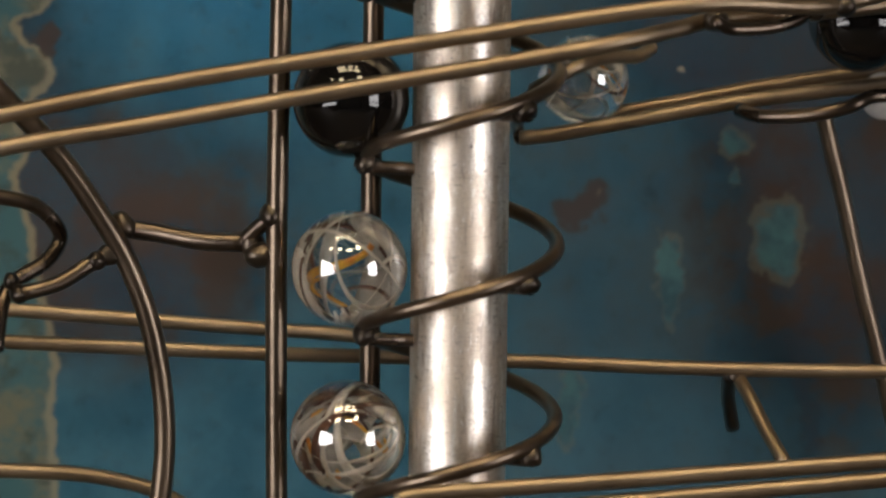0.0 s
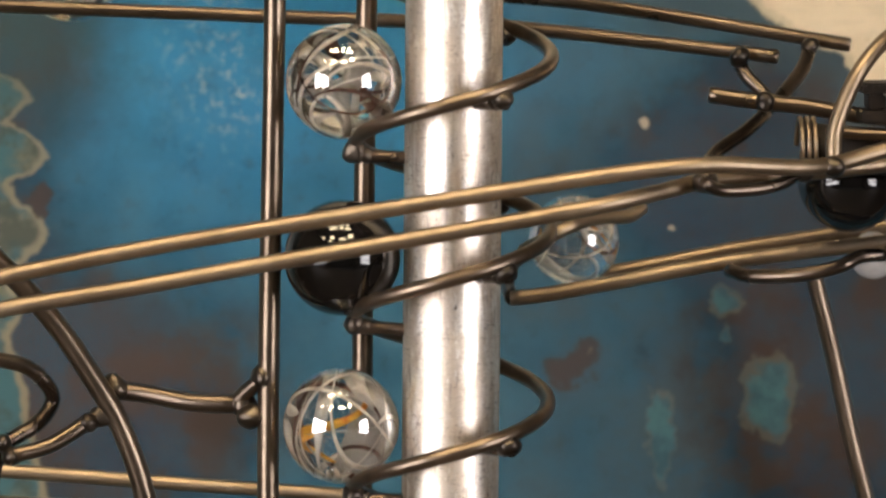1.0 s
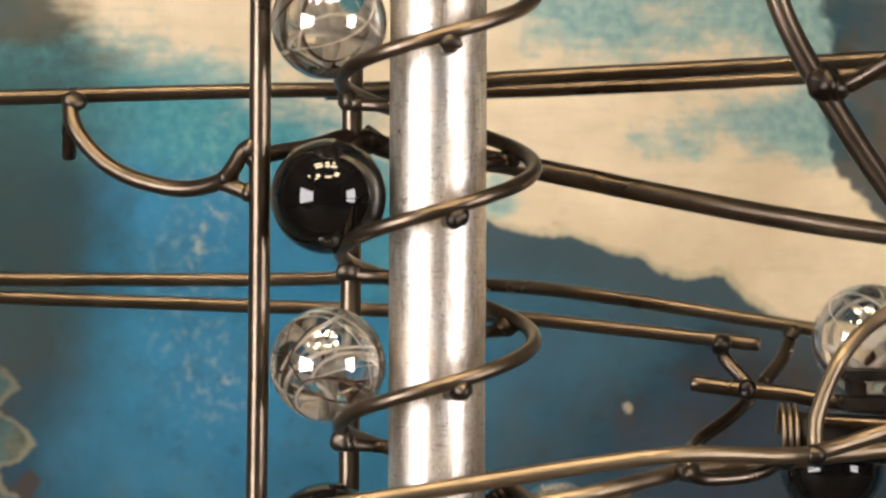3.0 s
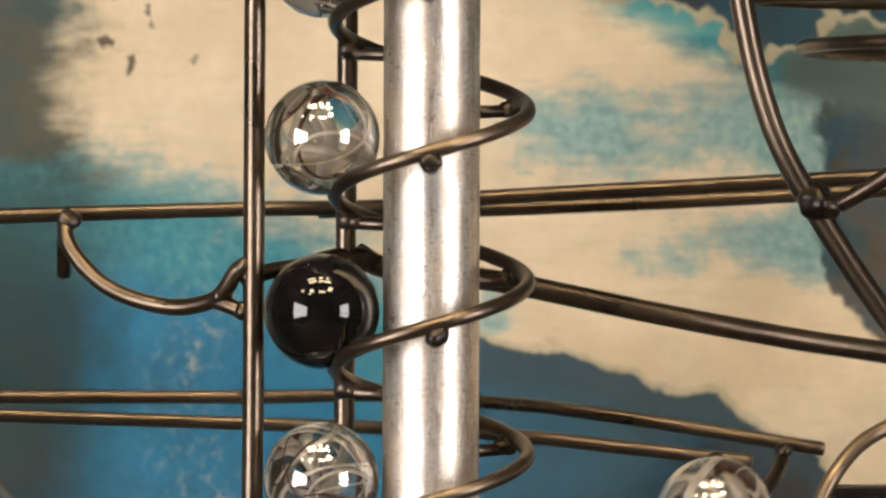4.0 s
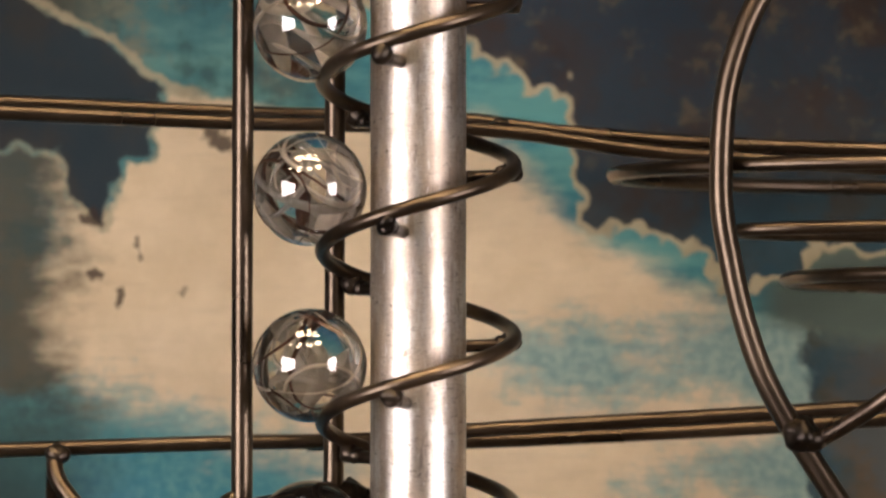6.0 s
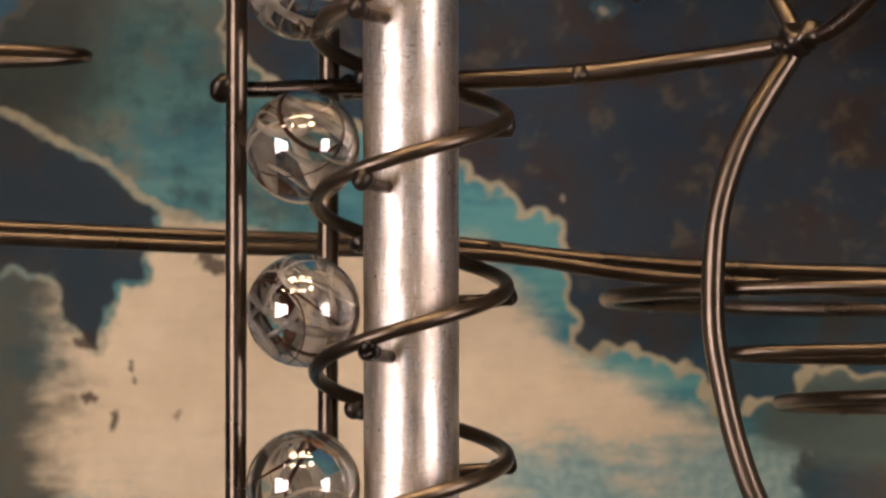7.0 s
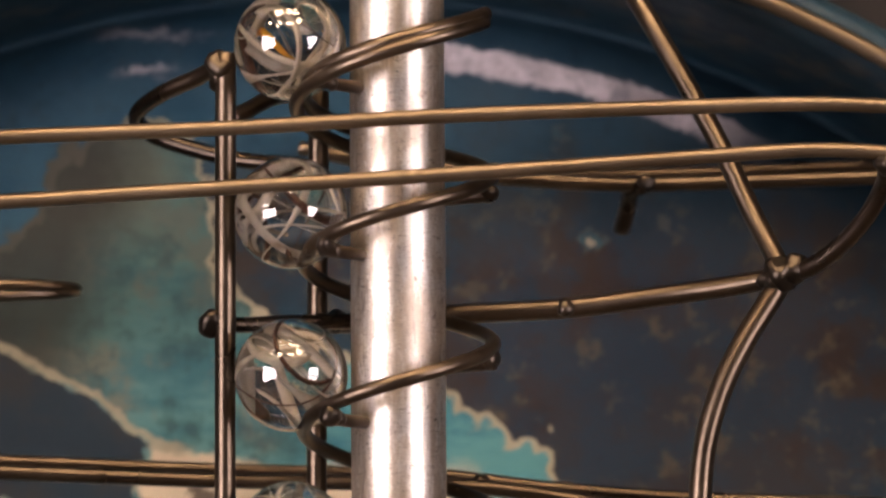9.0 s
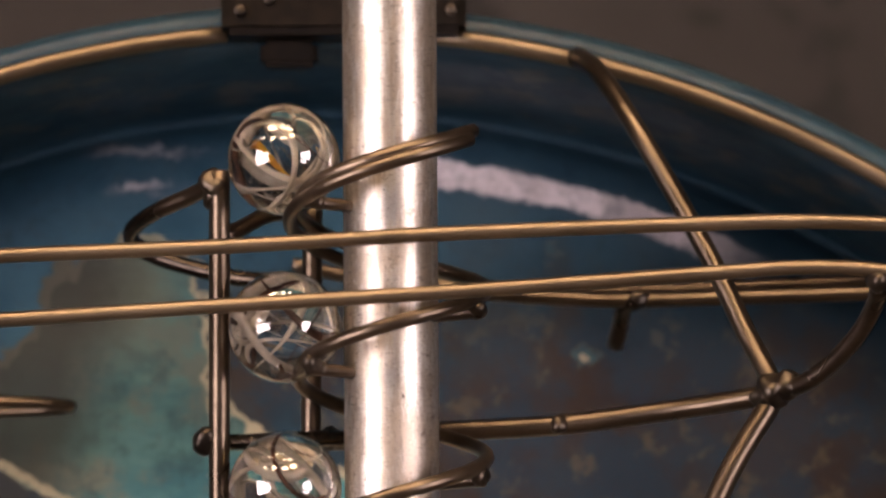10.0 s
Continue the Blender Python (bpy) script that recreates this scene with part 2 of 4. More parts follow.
    # the blue ground with dark, rusty and rubbed places
    blue = n.mix(n.ramp(grain, 0.3, 0.7), (0.016, 0.070, 0.110), (0.030, 0.105, 0.150))
    blue = n.mix(n.math("MULTIPLY", n.math("MINIMUM", deep, 1.0), n.ramp(mottle, 0.25, 0.6, 0.45, 1.0)), blue, (0.020, 0.150, 0.275))
    blue = n.mix(n.math("MULTIPLY", n.ramp(u, 2, 12), n.ramp(mottle, 0.3, 0.65, 0.3, 0.75)), blue, (0.040, 0.078, 0.100))
    dark = n.mix(n.ramp(mottle, 0.45, 0.56), (0.006, 0.030, 0.050), (0.032, 0.022, 0.014))
    dark = n.mix(n.math("MULTIPLY", n.ramp(n.noise(34, 6, 0.7), 0.42, 0.60, 0.0, 0.7), n.ramp(side(mm, -60, 20, 60, 20), 0, 24, 1.0, 0.75)), dark, (0.010, 0.046, 0.074))
    col = n.mix(n.math("MINIMUM", n.ramp(dusk, 0.10, 0.70), 0.94), blue, dark)
    ochre = n.ramp(n.noise(150, 6, 0.72), 0.53, 0.63)
    col = n.mix(n.math("MULTIPLY", n.math("MULTIPLY", ochre, n.ramp(side(mm, -60, 30, 60, 30), 0, 20)), n.ramp(dusk, 0.3, 0.9, 0.0, 0.65)), col, (0.135, 0.115, 0.070))
    crimson = n.ramp(n.noise(70, 6, 0.7, fine), 0.49, 0.60)
    col = n.mix(n.math("MULTIPLY", crimson, n.ramp(dusk, 0.4, 0.9, 0.0, 0.9)), col, (0.066, 0.022, 0.014))
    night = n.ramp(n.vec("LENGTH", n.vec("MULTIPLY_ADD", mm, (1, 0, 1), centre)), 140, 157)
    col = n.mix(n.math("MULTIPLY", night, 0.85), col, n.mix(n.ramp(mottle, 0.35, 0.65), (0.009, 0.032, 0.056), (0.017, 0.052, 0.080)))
    # window reflection along the curved shoulder, painted in as a pale arc and streaks
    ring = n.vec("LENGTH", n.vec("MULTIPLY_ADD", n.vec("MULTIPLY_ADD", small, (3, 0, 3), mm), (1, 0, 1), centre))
    shine = n.math("MULTIPLY", n.ramp(ring, 148.8, 150.0), n.ramp(ring, 154.2, 153.2))
    shine = n.math("MULTIPLY", n.math("MULTIPLY", shine, n.ramp(side(mm, -6, 80, -4, 130), 0, -6)), n.ramp(side(mm, 50, 80, 62, 110), -4, 14))
    streaks = spots([(-38, 114.8, 7.5, 0.9, 0.42), (-37.5, 108.8, 5.5, 1.1, 0.62)], fine)
    shine = n.math("MAXIMUM", shine, n.math("MULTIPLY", streaks, n.ramp(brushed, 0.35, 0.6)))
    col = n.mix(n.math("MULTIPLY", shine, n.ramp(n.noise(240, 5, 0.65), 0.25, 0.55, 0.45, 0.98)), col, n.mix(n.ramp(mottle, 0.4, 0.6), (0.74, 0.67, 0.70), (0.50, 0.45, 0.47)))
    chips = n.math("MULTIPLY", n.math("MULTIPLY", n.ramp(ring, 161.5, 162.5), n.ramp(ring, 166.0, 164.5)), n.ramp(n.noise(95, 5, 0.7), 0.50, 0.60))
    col = n.mix(n.math("MULTIPLY", chips, 0.3), col, (0.26, 0.20, 0.12))
    grime = n.ramp(n.noise(330, 6, 0.75), 0.50, 0.72, 0.0, 0.35)
    col = n.mix(grime, col, n.mix(n.ramp(grain, 0.4, 0.6), (0.006, 0.010, 0.014), (0.045, 0.046, 0.042)))
    col = n.mix(n.math("MULTIPLY", n.ramp(cloth, 0.50, 0.62), n.math("MINIMUM", flecks, 0.8)), col, (0.34, 0.35, 0.30))

    # teal shoals and the islet with pale outlines
    tcol = n.mix(n.ramp(brushed, 0.35, 0.62), (0.026, 0.150, 0.185), (0.105, 0.28, 0.27))
    tcol = n.mix(n.ramp(mottle, 0.48, 0.66, 0.0, 0.8), tcol, (0.20, 0.185, 0.13))
    tcol = n.mix(n.ramp(n.noise(140, 6, 0.7), 0.48, 0.64, 0.0, 0.65), tcol, (0.022, 0.065, 0.072))
    pale = n.mix(n.ramp(grain, 0.35, 0.65), (0.40, 0.36, 0.25), (0.30, 0.27, 0.185))
    islet = n.mix(n.ramp(mottle, 0.40, 0.55, 0.1, 0.9), (0.105, 0.105, 0.070), (0.024, 0.085, 0.105))
    islet = n.mix(n.ramp(grain, 0.5, 0.6, 0.0, 0.7), islet, (0.030, 0.040, 0.036))
    col = n.mix(n.ramp(isle, -0.3, 0.3, 0.0, 0.75), col, (0.20, 0.175, 0.115))
    col = n.mix(n.ramp(isle, 0.8, 1.8), col, islet)
    col = n.mix(n.ramp(specks, 0.42, 0.52, 0.0, 0.55), col, (0.10, 0.10, 0.08))
    col = n.mix(n.ramp(specks, 0.55, 0.75, 0.0, 0.8), col, n.mix(n.ramp(n.noise(210, 5, 0.7), 0.4, 0.6), (0.014, 0.062, 0.085), (0.035, 0.115, 0.13)))
    dots = spots([(28.9, -49.5, 0.45, 0.7, 1.6), (32.9, -65.2, 0.34, 0.36, 1.6), (26, -64, 0.3, 0.3, 1.2), (21, -84, 0.3, 0.3, 1.3), (29.5, 82, 0.9, 0.8, 1.2)], drawn)
    col = n.mix(n.ramp(dots, 0.3, 0.8, 0.0, 0.85), col, (0.36, 0.30, 0.22))

    # the cloud: cream below the shore line, teal above it, a soft brushed foot over the blue and a crisp dark one
    cream = n.mix(n.ramp(grain, 0.3, 0.75), (0.66, 0.555, 0.40), (0.55, 0.455, 0.315))
    cream = n.mix(n.ramp(n.noise(38, 5, 0.62), 0.42, 0.66, 0.0, 0.55), cream, (0.46, 0.37, 0.245))
    cream = n.mix(n.ramp(n.noise(52, 5, 0.66, fine), 0.52, 0.70, 0.0, 0.6), cream, (0.74, 0.66, 0.50))
    cream = n.mix(n.ramp(n.noise(150, 5, 0.7), 0.62, 0.74, 0.0, 0.5), cream, (0.34, 0.25, 0.16))
    cream = n.mix(n.ramp(weave, 0.5, 0.72, 0.0, 0.28), cream, (0.44, 0.37, 0.27))
    strokes = spots([(28, 8, 20, 8, 1.0), (47, 15, 12, 7, 1.0), (20, 14, 9, 7, 0.8), (44, -7, 17, 6, 1.0), (60, -8, 9, 6, 1.1), (-50, 4, 14, 6, 1.1), (-30, 0, 16, 5, 0.9), (57, 8, 9, 9, 1.4), (10, -18, 5, 5, 1.0), (-58, 30, 6, 14, 0.8)], mm)
    rub = n.ramp(n.math("MULTIPLY_ADD", strokes, 0.27, n.math("MULTIPLY_ADD", cloth, 0.30, n.math("MULTIPLY_ADD", weave, 0.22, n.math("MULTIPLY", n.noise(95, 6, 0.72, n.vec("MULTIPLY", n.place, (0.9, 1, 1.3))), 0.75)))), 0.76, 0.98)
    cream = n.mix(n.math("MULTIPLY", rub, 0.85), cream, n.mix(n.ramp(cloth, 0.35, 0.65), (0.07, 0.23, 0.26), (0.22, 0.37, 0.36)))
    # dark olive over the cream at far left, partly lens vignetting put into colour
    murk = n.mix(n.ramp(mottle, 0.4, 0.62), (0.038, 0.045, 0.036), (0.018, 0.044, 0.048))
    left = n.ramp(n.math("MULTIPLY_ADD", n.math("SUBTRACT", brushed, 0.5), 30, n.math("MULTIPLY_ADD", n.math("SUBTRACT", mottle, 0.5), 18, u)), -47, -60)
    cream = n.mix(n.math("MULTIPLY", left, 0.92), cream, murk)
    scar = n.ramp(n.math("MULTIPLY_ADD", n.math("SUBTRACT", mottle, 0.5), 1.4, spots([(68, 2, 9, 18, 1.3), (70, -12, 6, 8, 0.9), (64.5, 27, 1.0, 2.2, 1.2)], p)), 0.35, 0.6)
    cream = n.mix(n.math("MULTIPLY", scar, 0.9), cream, dark)
    water = n.mix(n.ramp(brushed, 0.42, 0.62), (0.022, 0.155, 0.205), (0.085, 0.29, 0.30))
    water = n.mix(n.ramp(u, -4, -20), water, n.mix(n.ramp(v, 56, 76, 0.15, 0.55), tcol, (0.030, 0.075, 0.072)))
    water = n.mix(n.math("MULTIPLY", n.ramp(u, 48, 56), 0.8), water, (0.085, 0.095, 0.072))
    olive = n.math("MULTIPLY", n.ramp(v, 78, 90), n.ramp(n.math("MULTIPLY_ADD", mottle, 30, u), -14, -26))
    water = n.mix(n.math("MULTIPLY", olive, 0.75), water, (0.125, 0.128, 0.088))
    dusky = n.ramp(n.math("MULTIPLY_ADD", n.math("SUBTRACT", mottle, 0.5), 20, n.math("MULTIPLY_ADD", v, -0.2, u)), -54, -68)
    water = n.mix(n.math("MULTIPLY", dusky, 0.85), water, (0.034, 0.034, 0.028))
    soft_shore = n.math("MULTIPLY_ADD", n.math("SUBTRACT", brushed, 0.5), n.ramp(u, -30, 0, 3.0, 14.0), shore)
    inner = n.mix(n.ramp(soft_shore, n.ramp(u, -30, 0, -0.4, -2.5), n.ramp(u, -30, 0, 0.6, 3.0)), water, cream)
    inner = n.mix(n.ramp(n.math("ABSOLUTE", n.math("ADD", shore, 0.2)), 1.1, 0.5, 0.0, n.ramp(u, -30, -36, 0.0, 0.9)), inner, pale)
    inner = n.mix(n.math("MULTIPLY", n.ramp(wedge, 1.5, 0.7), n.math("MULTIPLY", n.ramp(shore, -0.5, 0.5), n.ramp(u, -36, -39))), inner, n.mix(n.ramp(grain, 0.4, 0.6), pale, tcol))
    gap = n.math("MULTIPLY", n.ramp(shore, 0.2, 0.8), n.ramp(wedge, 0.2, -0.4))
    inner = n.mix(gap, inner, n.mix(n.ramp(mottle, 0.45, 0.65), (0.016, 0.032, 0.045), (0.030, 0.034, 0.036)))
    inner = n.mix(n.math("MULTIPLY", n.ramp(top, 1.7, 0.9), n.ramp(u, -52, -22, 0.12, 1.0)), inner, pale)
    soft_low = n.ramp(n.math("MULTIPLY_ADD", n.math("SUBTRACT", brushed, 0.5), 30, n.math("MULTIPLY_ADD", n.math("SUBTRACT", cloth, 0.5), 8, low)), -5.0, 5.0)
    crisp = n.ramp(u, -4, 6)
    foot = n.mix(crisp, soft_low, n.ramp(low, -0.4, 0.4))
    rim_low = n.ramp(low, -1.6, -0.8)
    inner = n.mix(n.math("MULTIPLY", crisp, n.math("MULTIPLY", rim_low, 0.6)), inner, pale)
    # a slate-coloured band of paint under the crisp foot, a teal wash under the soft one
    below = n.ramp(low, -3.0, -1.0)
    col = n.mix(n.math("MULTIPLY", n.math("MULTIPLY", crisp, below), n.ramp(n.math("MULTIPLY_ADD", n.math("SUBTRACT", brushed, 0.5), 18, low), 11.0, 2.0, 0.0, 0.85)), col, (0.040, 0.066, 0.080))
    wash = n.math("MULTIPLY", n.ramp(n.math("MULTIPLY_ADD", n.math("SUBTRACT", brushed, 0.5), 40, low), 24.0, 4.0, 0.0, 0.8), n.math("MULTIPLY", n.ramp(low, -12.0, -8.0), n.ramp(u, 2, -6)))
    col = n.mix(wash, col, n.mix(n.ramp(cloth, 0.35, 0.65), (0.030, 0.185, 0.235), (0.085, 0.27, 0.285)))
    edge = n.math("MULTIPLY", n.ramp(top, -0.25, 0.25), n.math("SUBTRACT", 1.0, foot))
    col = n.mix(edge, col, inner)
    # the far left side is a dull green-grey, darkened further for lens vignetting
    dull = n.math("MULTIPLY", n.ramp(n.math("MULTIPLY_ADD", n.math("SUBTRACT", mottle, 0.5), 34, n.math("MULTIPLY_ADD", n.math("SUBTRACT", brushed, 0.5), 20, u)), -38, -64), n.ramp(v, -60, -30))
    col = n.mix(n.math("MULTIPLY", n.math("MULTIPLY", dull, n.ramp(v, 10, -4)), 0.8), col, (0.017, 0.044, 0.047))
    col = n.mix(n.math("MULTIPLY", n.ramp(n.math("MULTIPLY_ADD", n.noise(260, 6, 0.72), 0.9, blots), 0.88, 1.15), 0.85), col, (0.042, 0.028, 0.022))
    rust = n.ramp(n.noise(64, 5, 0.62, distortion=0.6), 0.71, 0.79)
    col = n.mix(n.math("MULTIPLY", rust, 0.7), col, (0.075, 0.042, 0.026))
    n.bump(n.math("MULTIPLY_ADD", cloth, 0.6, n.math("MULTIPLY", edge, 0.8)), 0.12, 0.0006)
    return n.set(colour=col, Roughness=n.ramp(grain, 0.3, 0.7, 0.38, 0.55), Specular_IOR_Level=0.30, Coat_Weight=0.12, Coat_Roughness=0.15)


PAINT = dish_paint()


# ---- mesh helpers ----
def part(name, bm, material, parent=None, label="", smooth=True):
    bmesh.ops.recalc_face_normals(bm, faces=bm.faces)
    mesh = bpy.data.meshes.new(name)
    bm.to_mesh(mesh)
    bm.free()
    if smooth:
        for f in mesh.polygons:
            f.use_smooth = True
    mesh.materials.append(material)
    ob = new(name, mesh)
    if parent:
        ob.parent = parent
    if label:
        tagged(ob, label)
    return ob


def thing(name, label, category, group="", kind=""):
    return tagged(new(name), label, category, group, kind)


def curve_points(points, step=1.2):
    """A smooth curve through the points (mm), in metres."""
    p = [Vector(q) for q in points]
    if len(p) == 2:
        n = max(2, int((p[1] - p[0]).length / 8))
        return [p[0].lerp(p[1], i / n) * MM for i in range(n + 1)]
    ext = [2 * p[0] - p[1]] + p + [2 * p[-1] - p[-2]]
    out = []
    for a, b, c, d in zip(ext, ext[1:], ext[2:], ext[3:]):
        n = min(14, max(3, int((c - b).length / step)))
        for i in range(n):
            t = i / n
            out.append(0.5 * (2 * b + (c - a) * t + (2 * a - 5 * b + 4 * c - d) * t * t + (3 * b - a - 3 * c + d) * t ** 3) * MM)
    return out + [p[-1] * MM]


def tube(points, radius, sides=14):
    """A round rod of that radius (mm) along the points (metres), with slightly rounded ends."""
    bm = bmesh.new()
    r = radius * MM
    tangents = [(points[min(i + 1, len(points) - 1)] - points[max(i - 1, 0)]).normalized() for i in range(len(points))]
    side = tangents[0].orthogonal().normalized()
    stations = [(points[0] - tangents[0] * r * 0.18, tangents[0], 0.72)]
    stations += [(q, t, 1.0) for q, t in zip(points, tangents)]
    stations += [(points[-1] + tangents[-1] * r * 0.18, tangents[-1], 0.72)]
    rings = []
    for q, t, k in stations:
        side = (side - t * side.dot(t)).normalized()
        up = t.cross(side)
        wob = 1 + 0.004 * noise.noise(q * 70)
        rings.append([bm.verts.new(q + (side * math.cos(TAU * j / sides) + up * math.sin(TAU * j / sides)) * r * k * wob) for j in range(sides)])
    for a, b in zip(rings, rings[1:]):
        for j in range(sides):
            bm.faces.new((a[j], a[(j + 1) % sides], b[(j + 1) % sides], b[j]))
    bm.faces.new(rings[0])
    bm.faces.new(rings[-1])
    return bm


LAST = {}


def wire(name, parent, points, radius, material):
    LAST[parent] = part(name, tube(curve_points(points), radius), material, parent)
    return LAST[parent]


def bead(parent, centre, radius):
    """A lumpy weld."""
    bm = bmesh.new()
    bmesh.ops.create_icosphere(bm, subdivisions=3, radius=radius * MM)
    c = Vector(centre) * MM
    for v in bm.verts:
        k = 0.88 + 0.34 * noise.noise((v.co + c) * 420) + 0.09 * noise.noise((v.co + c) * 1300)
        v.co = v.co * k + c
    return part("weld_bead", bm, WELD, LAST.get(parent, parent))


def block(size, centre=(0, 0, 0), bevel=0.0):
    bm = bmesh.new()
    bmesh.ops.create_cube(bm, size=1.0)
    for v in bm.verts:
        v.co = Vector((v.co.x * size[0] + centre[0], v.co.y * size[1] + centre[1], v.co.z * size[2] + centre[2]))
    if bevel:
        bmesh.ops.bevel(bm, geom=bm.edges[:], offset=bevel, segments=2, affect="EDGES")
    return bm


def lathe(profile, segments, axis="z"):
    """A solid of revolution from (radius, height) in metres, closed at both ends of the profile."""
    bm = bmesh.new()
    rings = []
    for r, h in profile:
        ring = []
        for j in range(segments if r > 1e-7 else 1):
            a = TAU * j / segments
            u, v = r * math.cos(a), r * math.sin(a)
            ring.append(bm.verts.new((u, v, h) if axis == "z" else (u, h, v)))
        rings.append(ring)
    for a, b in zip(rings, rings[1:]):
        for j in range(segments):
            k = (j + 1) % segments
            corners = [a[j % len(a)], a[k % len(a)], b[k % len(b)], b[j % len(b)]]
            corners = list(dict.fromkeys(corners))
            if len(corners) > 2:
                bm.faces.new(corners)
    return bm


# ---- the workshop ----
def structure(name, bm, material, label, category):
    return tagged(part(name, bm, material, smooth=False), label, category, "", "structure")


BENCH_TOP = -0.2110
def wall_with_opening(x, thick, y0, y1, z0, z1, wy0, wy1, wz0, wz1):
    """A side wall in the yz plane with a window opening through it."""
    bm = bmesh.new()
    for ya, yb, za, zb in ((y0, wy0, z0, z1), (wy1, y1, z0, z1), (wy0, wy1, z0, wz0), (wy0, wy1, wz1, z1)):
        bmesh.ops.create_cube(bm, size=1.0, matrix=Matrix.Translation((x, (ya + yb) / 2, (za + zb) / 2)) @ Matrix.Diagonal((thick, yb - ya, zb - za, 1)))
    return bm


WEST, EAST = (-3.40, -1.14, -0.52, 0.66), (-2.52, -1.24, -0.50, 0.64)   # y and z of the two window openings
structure("floor", block((3.9, 5.1, 0.1), (0, -2.1, -1.25)), CONCRETE, "grey concrete workshop floor", "floor")
structure("ceiling", block((3.9, 5.1, 0.1), (0, -2.1, 1.75)), CEILING, "dark painted workshop ceiling", "ceiling")
structure("wall_north", block((3.7, 0.1, 2.9), (0, 0.40, 0.25)), BOARD, "dark grey-brown pitted wall behind the dish", "wall")
structure("wall_south", block((3.7, 0.1, 2.9), (0, -4.6, 0.25)), PLASTER, "plain dark brown workshop wall", "wall")
structure("wall_west", wall_with_opening(-1.9, 0.1, -4.65, 0.45, -1.2, 1.7, *WEST), PLASTER, "plain dark brown workshop wall with a window", "wall")
structure("wall_east", wall_with_opening(1.9, 0.1, -4.65, 0.45, -1.2, 1.7, *EAST), PLASTER, "plain dark brown workshop wall with a window", "wall")
bench = thing("workbench", "brown wooden workbench carrying the steel sculpture", "bench")
part("worktop", block((1.3, 0.7, 0.04), (0, -0.02, BENCH_TOP - 0.02), 0.003), BENCH, bench, smooth=False)
for sx in (-0.6, 0.6):
    for sy in (-0.30, 0.27):
        part("leg", block((0.06, 0.06, 0.945), (sx, sy, BENCH_TOP - 0.04 - 0.4725), 0.003), BENCH, bench, smooth=False)


def window(name, x, y0, y1, z0, z1, bar=0.0):
    """A bright window with its frame, set into the opening of a side wall."""
    w = tagged(new(name), "bright daylight window with a dark frame", "window", "", "structure")
    my, mz = (y0 + y1) / 2, (z0 + z1) / 2
    part("pane", block((0.01, y1 - y0 - 0.08, z1 - z0 - 0.08), (x, my, mz)), DAYLIGHT, w, smooth=False)
    for y in (y0 + 0.02, y1 - 0.02):
        part("window_frame", block((0.06, 0.04, z1 - z0), (x, y, mz)), BLACK_STEEL, w, smooth=False)
    for z in (z0 + 0.02, z1 - 0.02):
        part("window_frame", block((0.06, y1 - y0 - 0.08, 0.04), (x, my, z)), BLACK_STEEL, w, smooth=False)
    if bar:
        part("glazing_bar", block((0.05, y1 - y0 - 0.08, 0.07), (x, my, z0 + bar * (z1 - z0))), BLACK_STEEL, w, smooth=False)


window("window_1", -1.9, *WEST)
window("window_2", 1.9, *EAST, bar=0.3)


def ceiling_lamp(x, y, z, length, deep=0.15):
    lamp = thing("ceiling_lamp", "long white ceiling lamp with warm diffuser", "lamp", "ceiling lamps")
    lamp.location = (x, y, z)
    part("housing", block((length + 0.06, deep + 0.05, 0.05), (0, 0, 0.03), 0.006), CEILING, lamp, smooth=False)
    part("diffuser", block((length, deep, 0.02), (0, 0, -0.006), 0.004), TUBE, lamp, smooth=False)


for x, y, length, deep in ((-0.56, -0.56, 0.42, 0.12), (-0.52, -0.80, 0.46, 0.16), (-0.06, -0.56, 0.20, 0.14), (-0.06, -0.82, 0.24, 0.16), (0.30, -0.84, 0.36, 0.16), (0.26, -0.56, 0.14, 0.12),
                           (-1.55, -1.45, 0.22, 0.26), (-0.80, -1.72, 0.30, 0.36), (-1.10, -2.1, 0.26, 0.22), (0.02, -1.95, 0.55, 0.26), (0.62, -1.55, 0.34, 0.46)):
    ceiling_lamp(x, y, 1.645, length, deep)

# ---- the painted dish behind ----
dish = tagged(thing("painted_dish", "round weathered blue and cream painted steel dish with rolled rim", "dish"))
dish.location = (-0.0116, 0.0, -0.0394)
profile = [(0.0, 75), (60, 75), (120, 75), (148.5, 75), (150.5, 75.2), (153.5, 75.9), (156, 76.8), (157.6, 77.8), (158.8, 79.2), (159.7, 81), (160.4, 81.8), (161.2, 80.6), (162, 74), (162.9, 62),
           (163.9, 52), (164.8, 46), (165.7, 41.5), (168, 38.8), (170.4, 39), (172, 41), (171.5, 43.5), (169.5, 45), (167.5, 54), (166, 68), (164.5, 80), (162.5, 86), (158, 86), (155, 81), (149, 78.5), (0.0, 78)]
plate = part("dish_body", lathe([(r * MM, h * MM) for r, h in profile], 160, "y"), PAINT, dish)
rim = [Vector((167.6 * MM * math.cos(a), 37.4 * MM, 167.6 * MM * math.sin(a))) for a in [TAU * (0.25 + 0.0122 + 0.9708 * i / 150) for i in range(151)]]
part("rim_rod", tube(rim, 1.35, 10), WIRE, dish, "bronzed steel rod welded round the rim")
bracket = part("mount_plate", block((0.036, 0.012, 0.012), (0.0047, 0.036, 0.1722), 0.0012), BLACK_STEEL, dish, "black steel mounting plate", smooth=False)
part("hanger", block((0.0085, 0.006, 0.004), (-0.0035, 0.040, 0.1643), 0.0008), BLACK_STEEL, bracket, smooth=False)
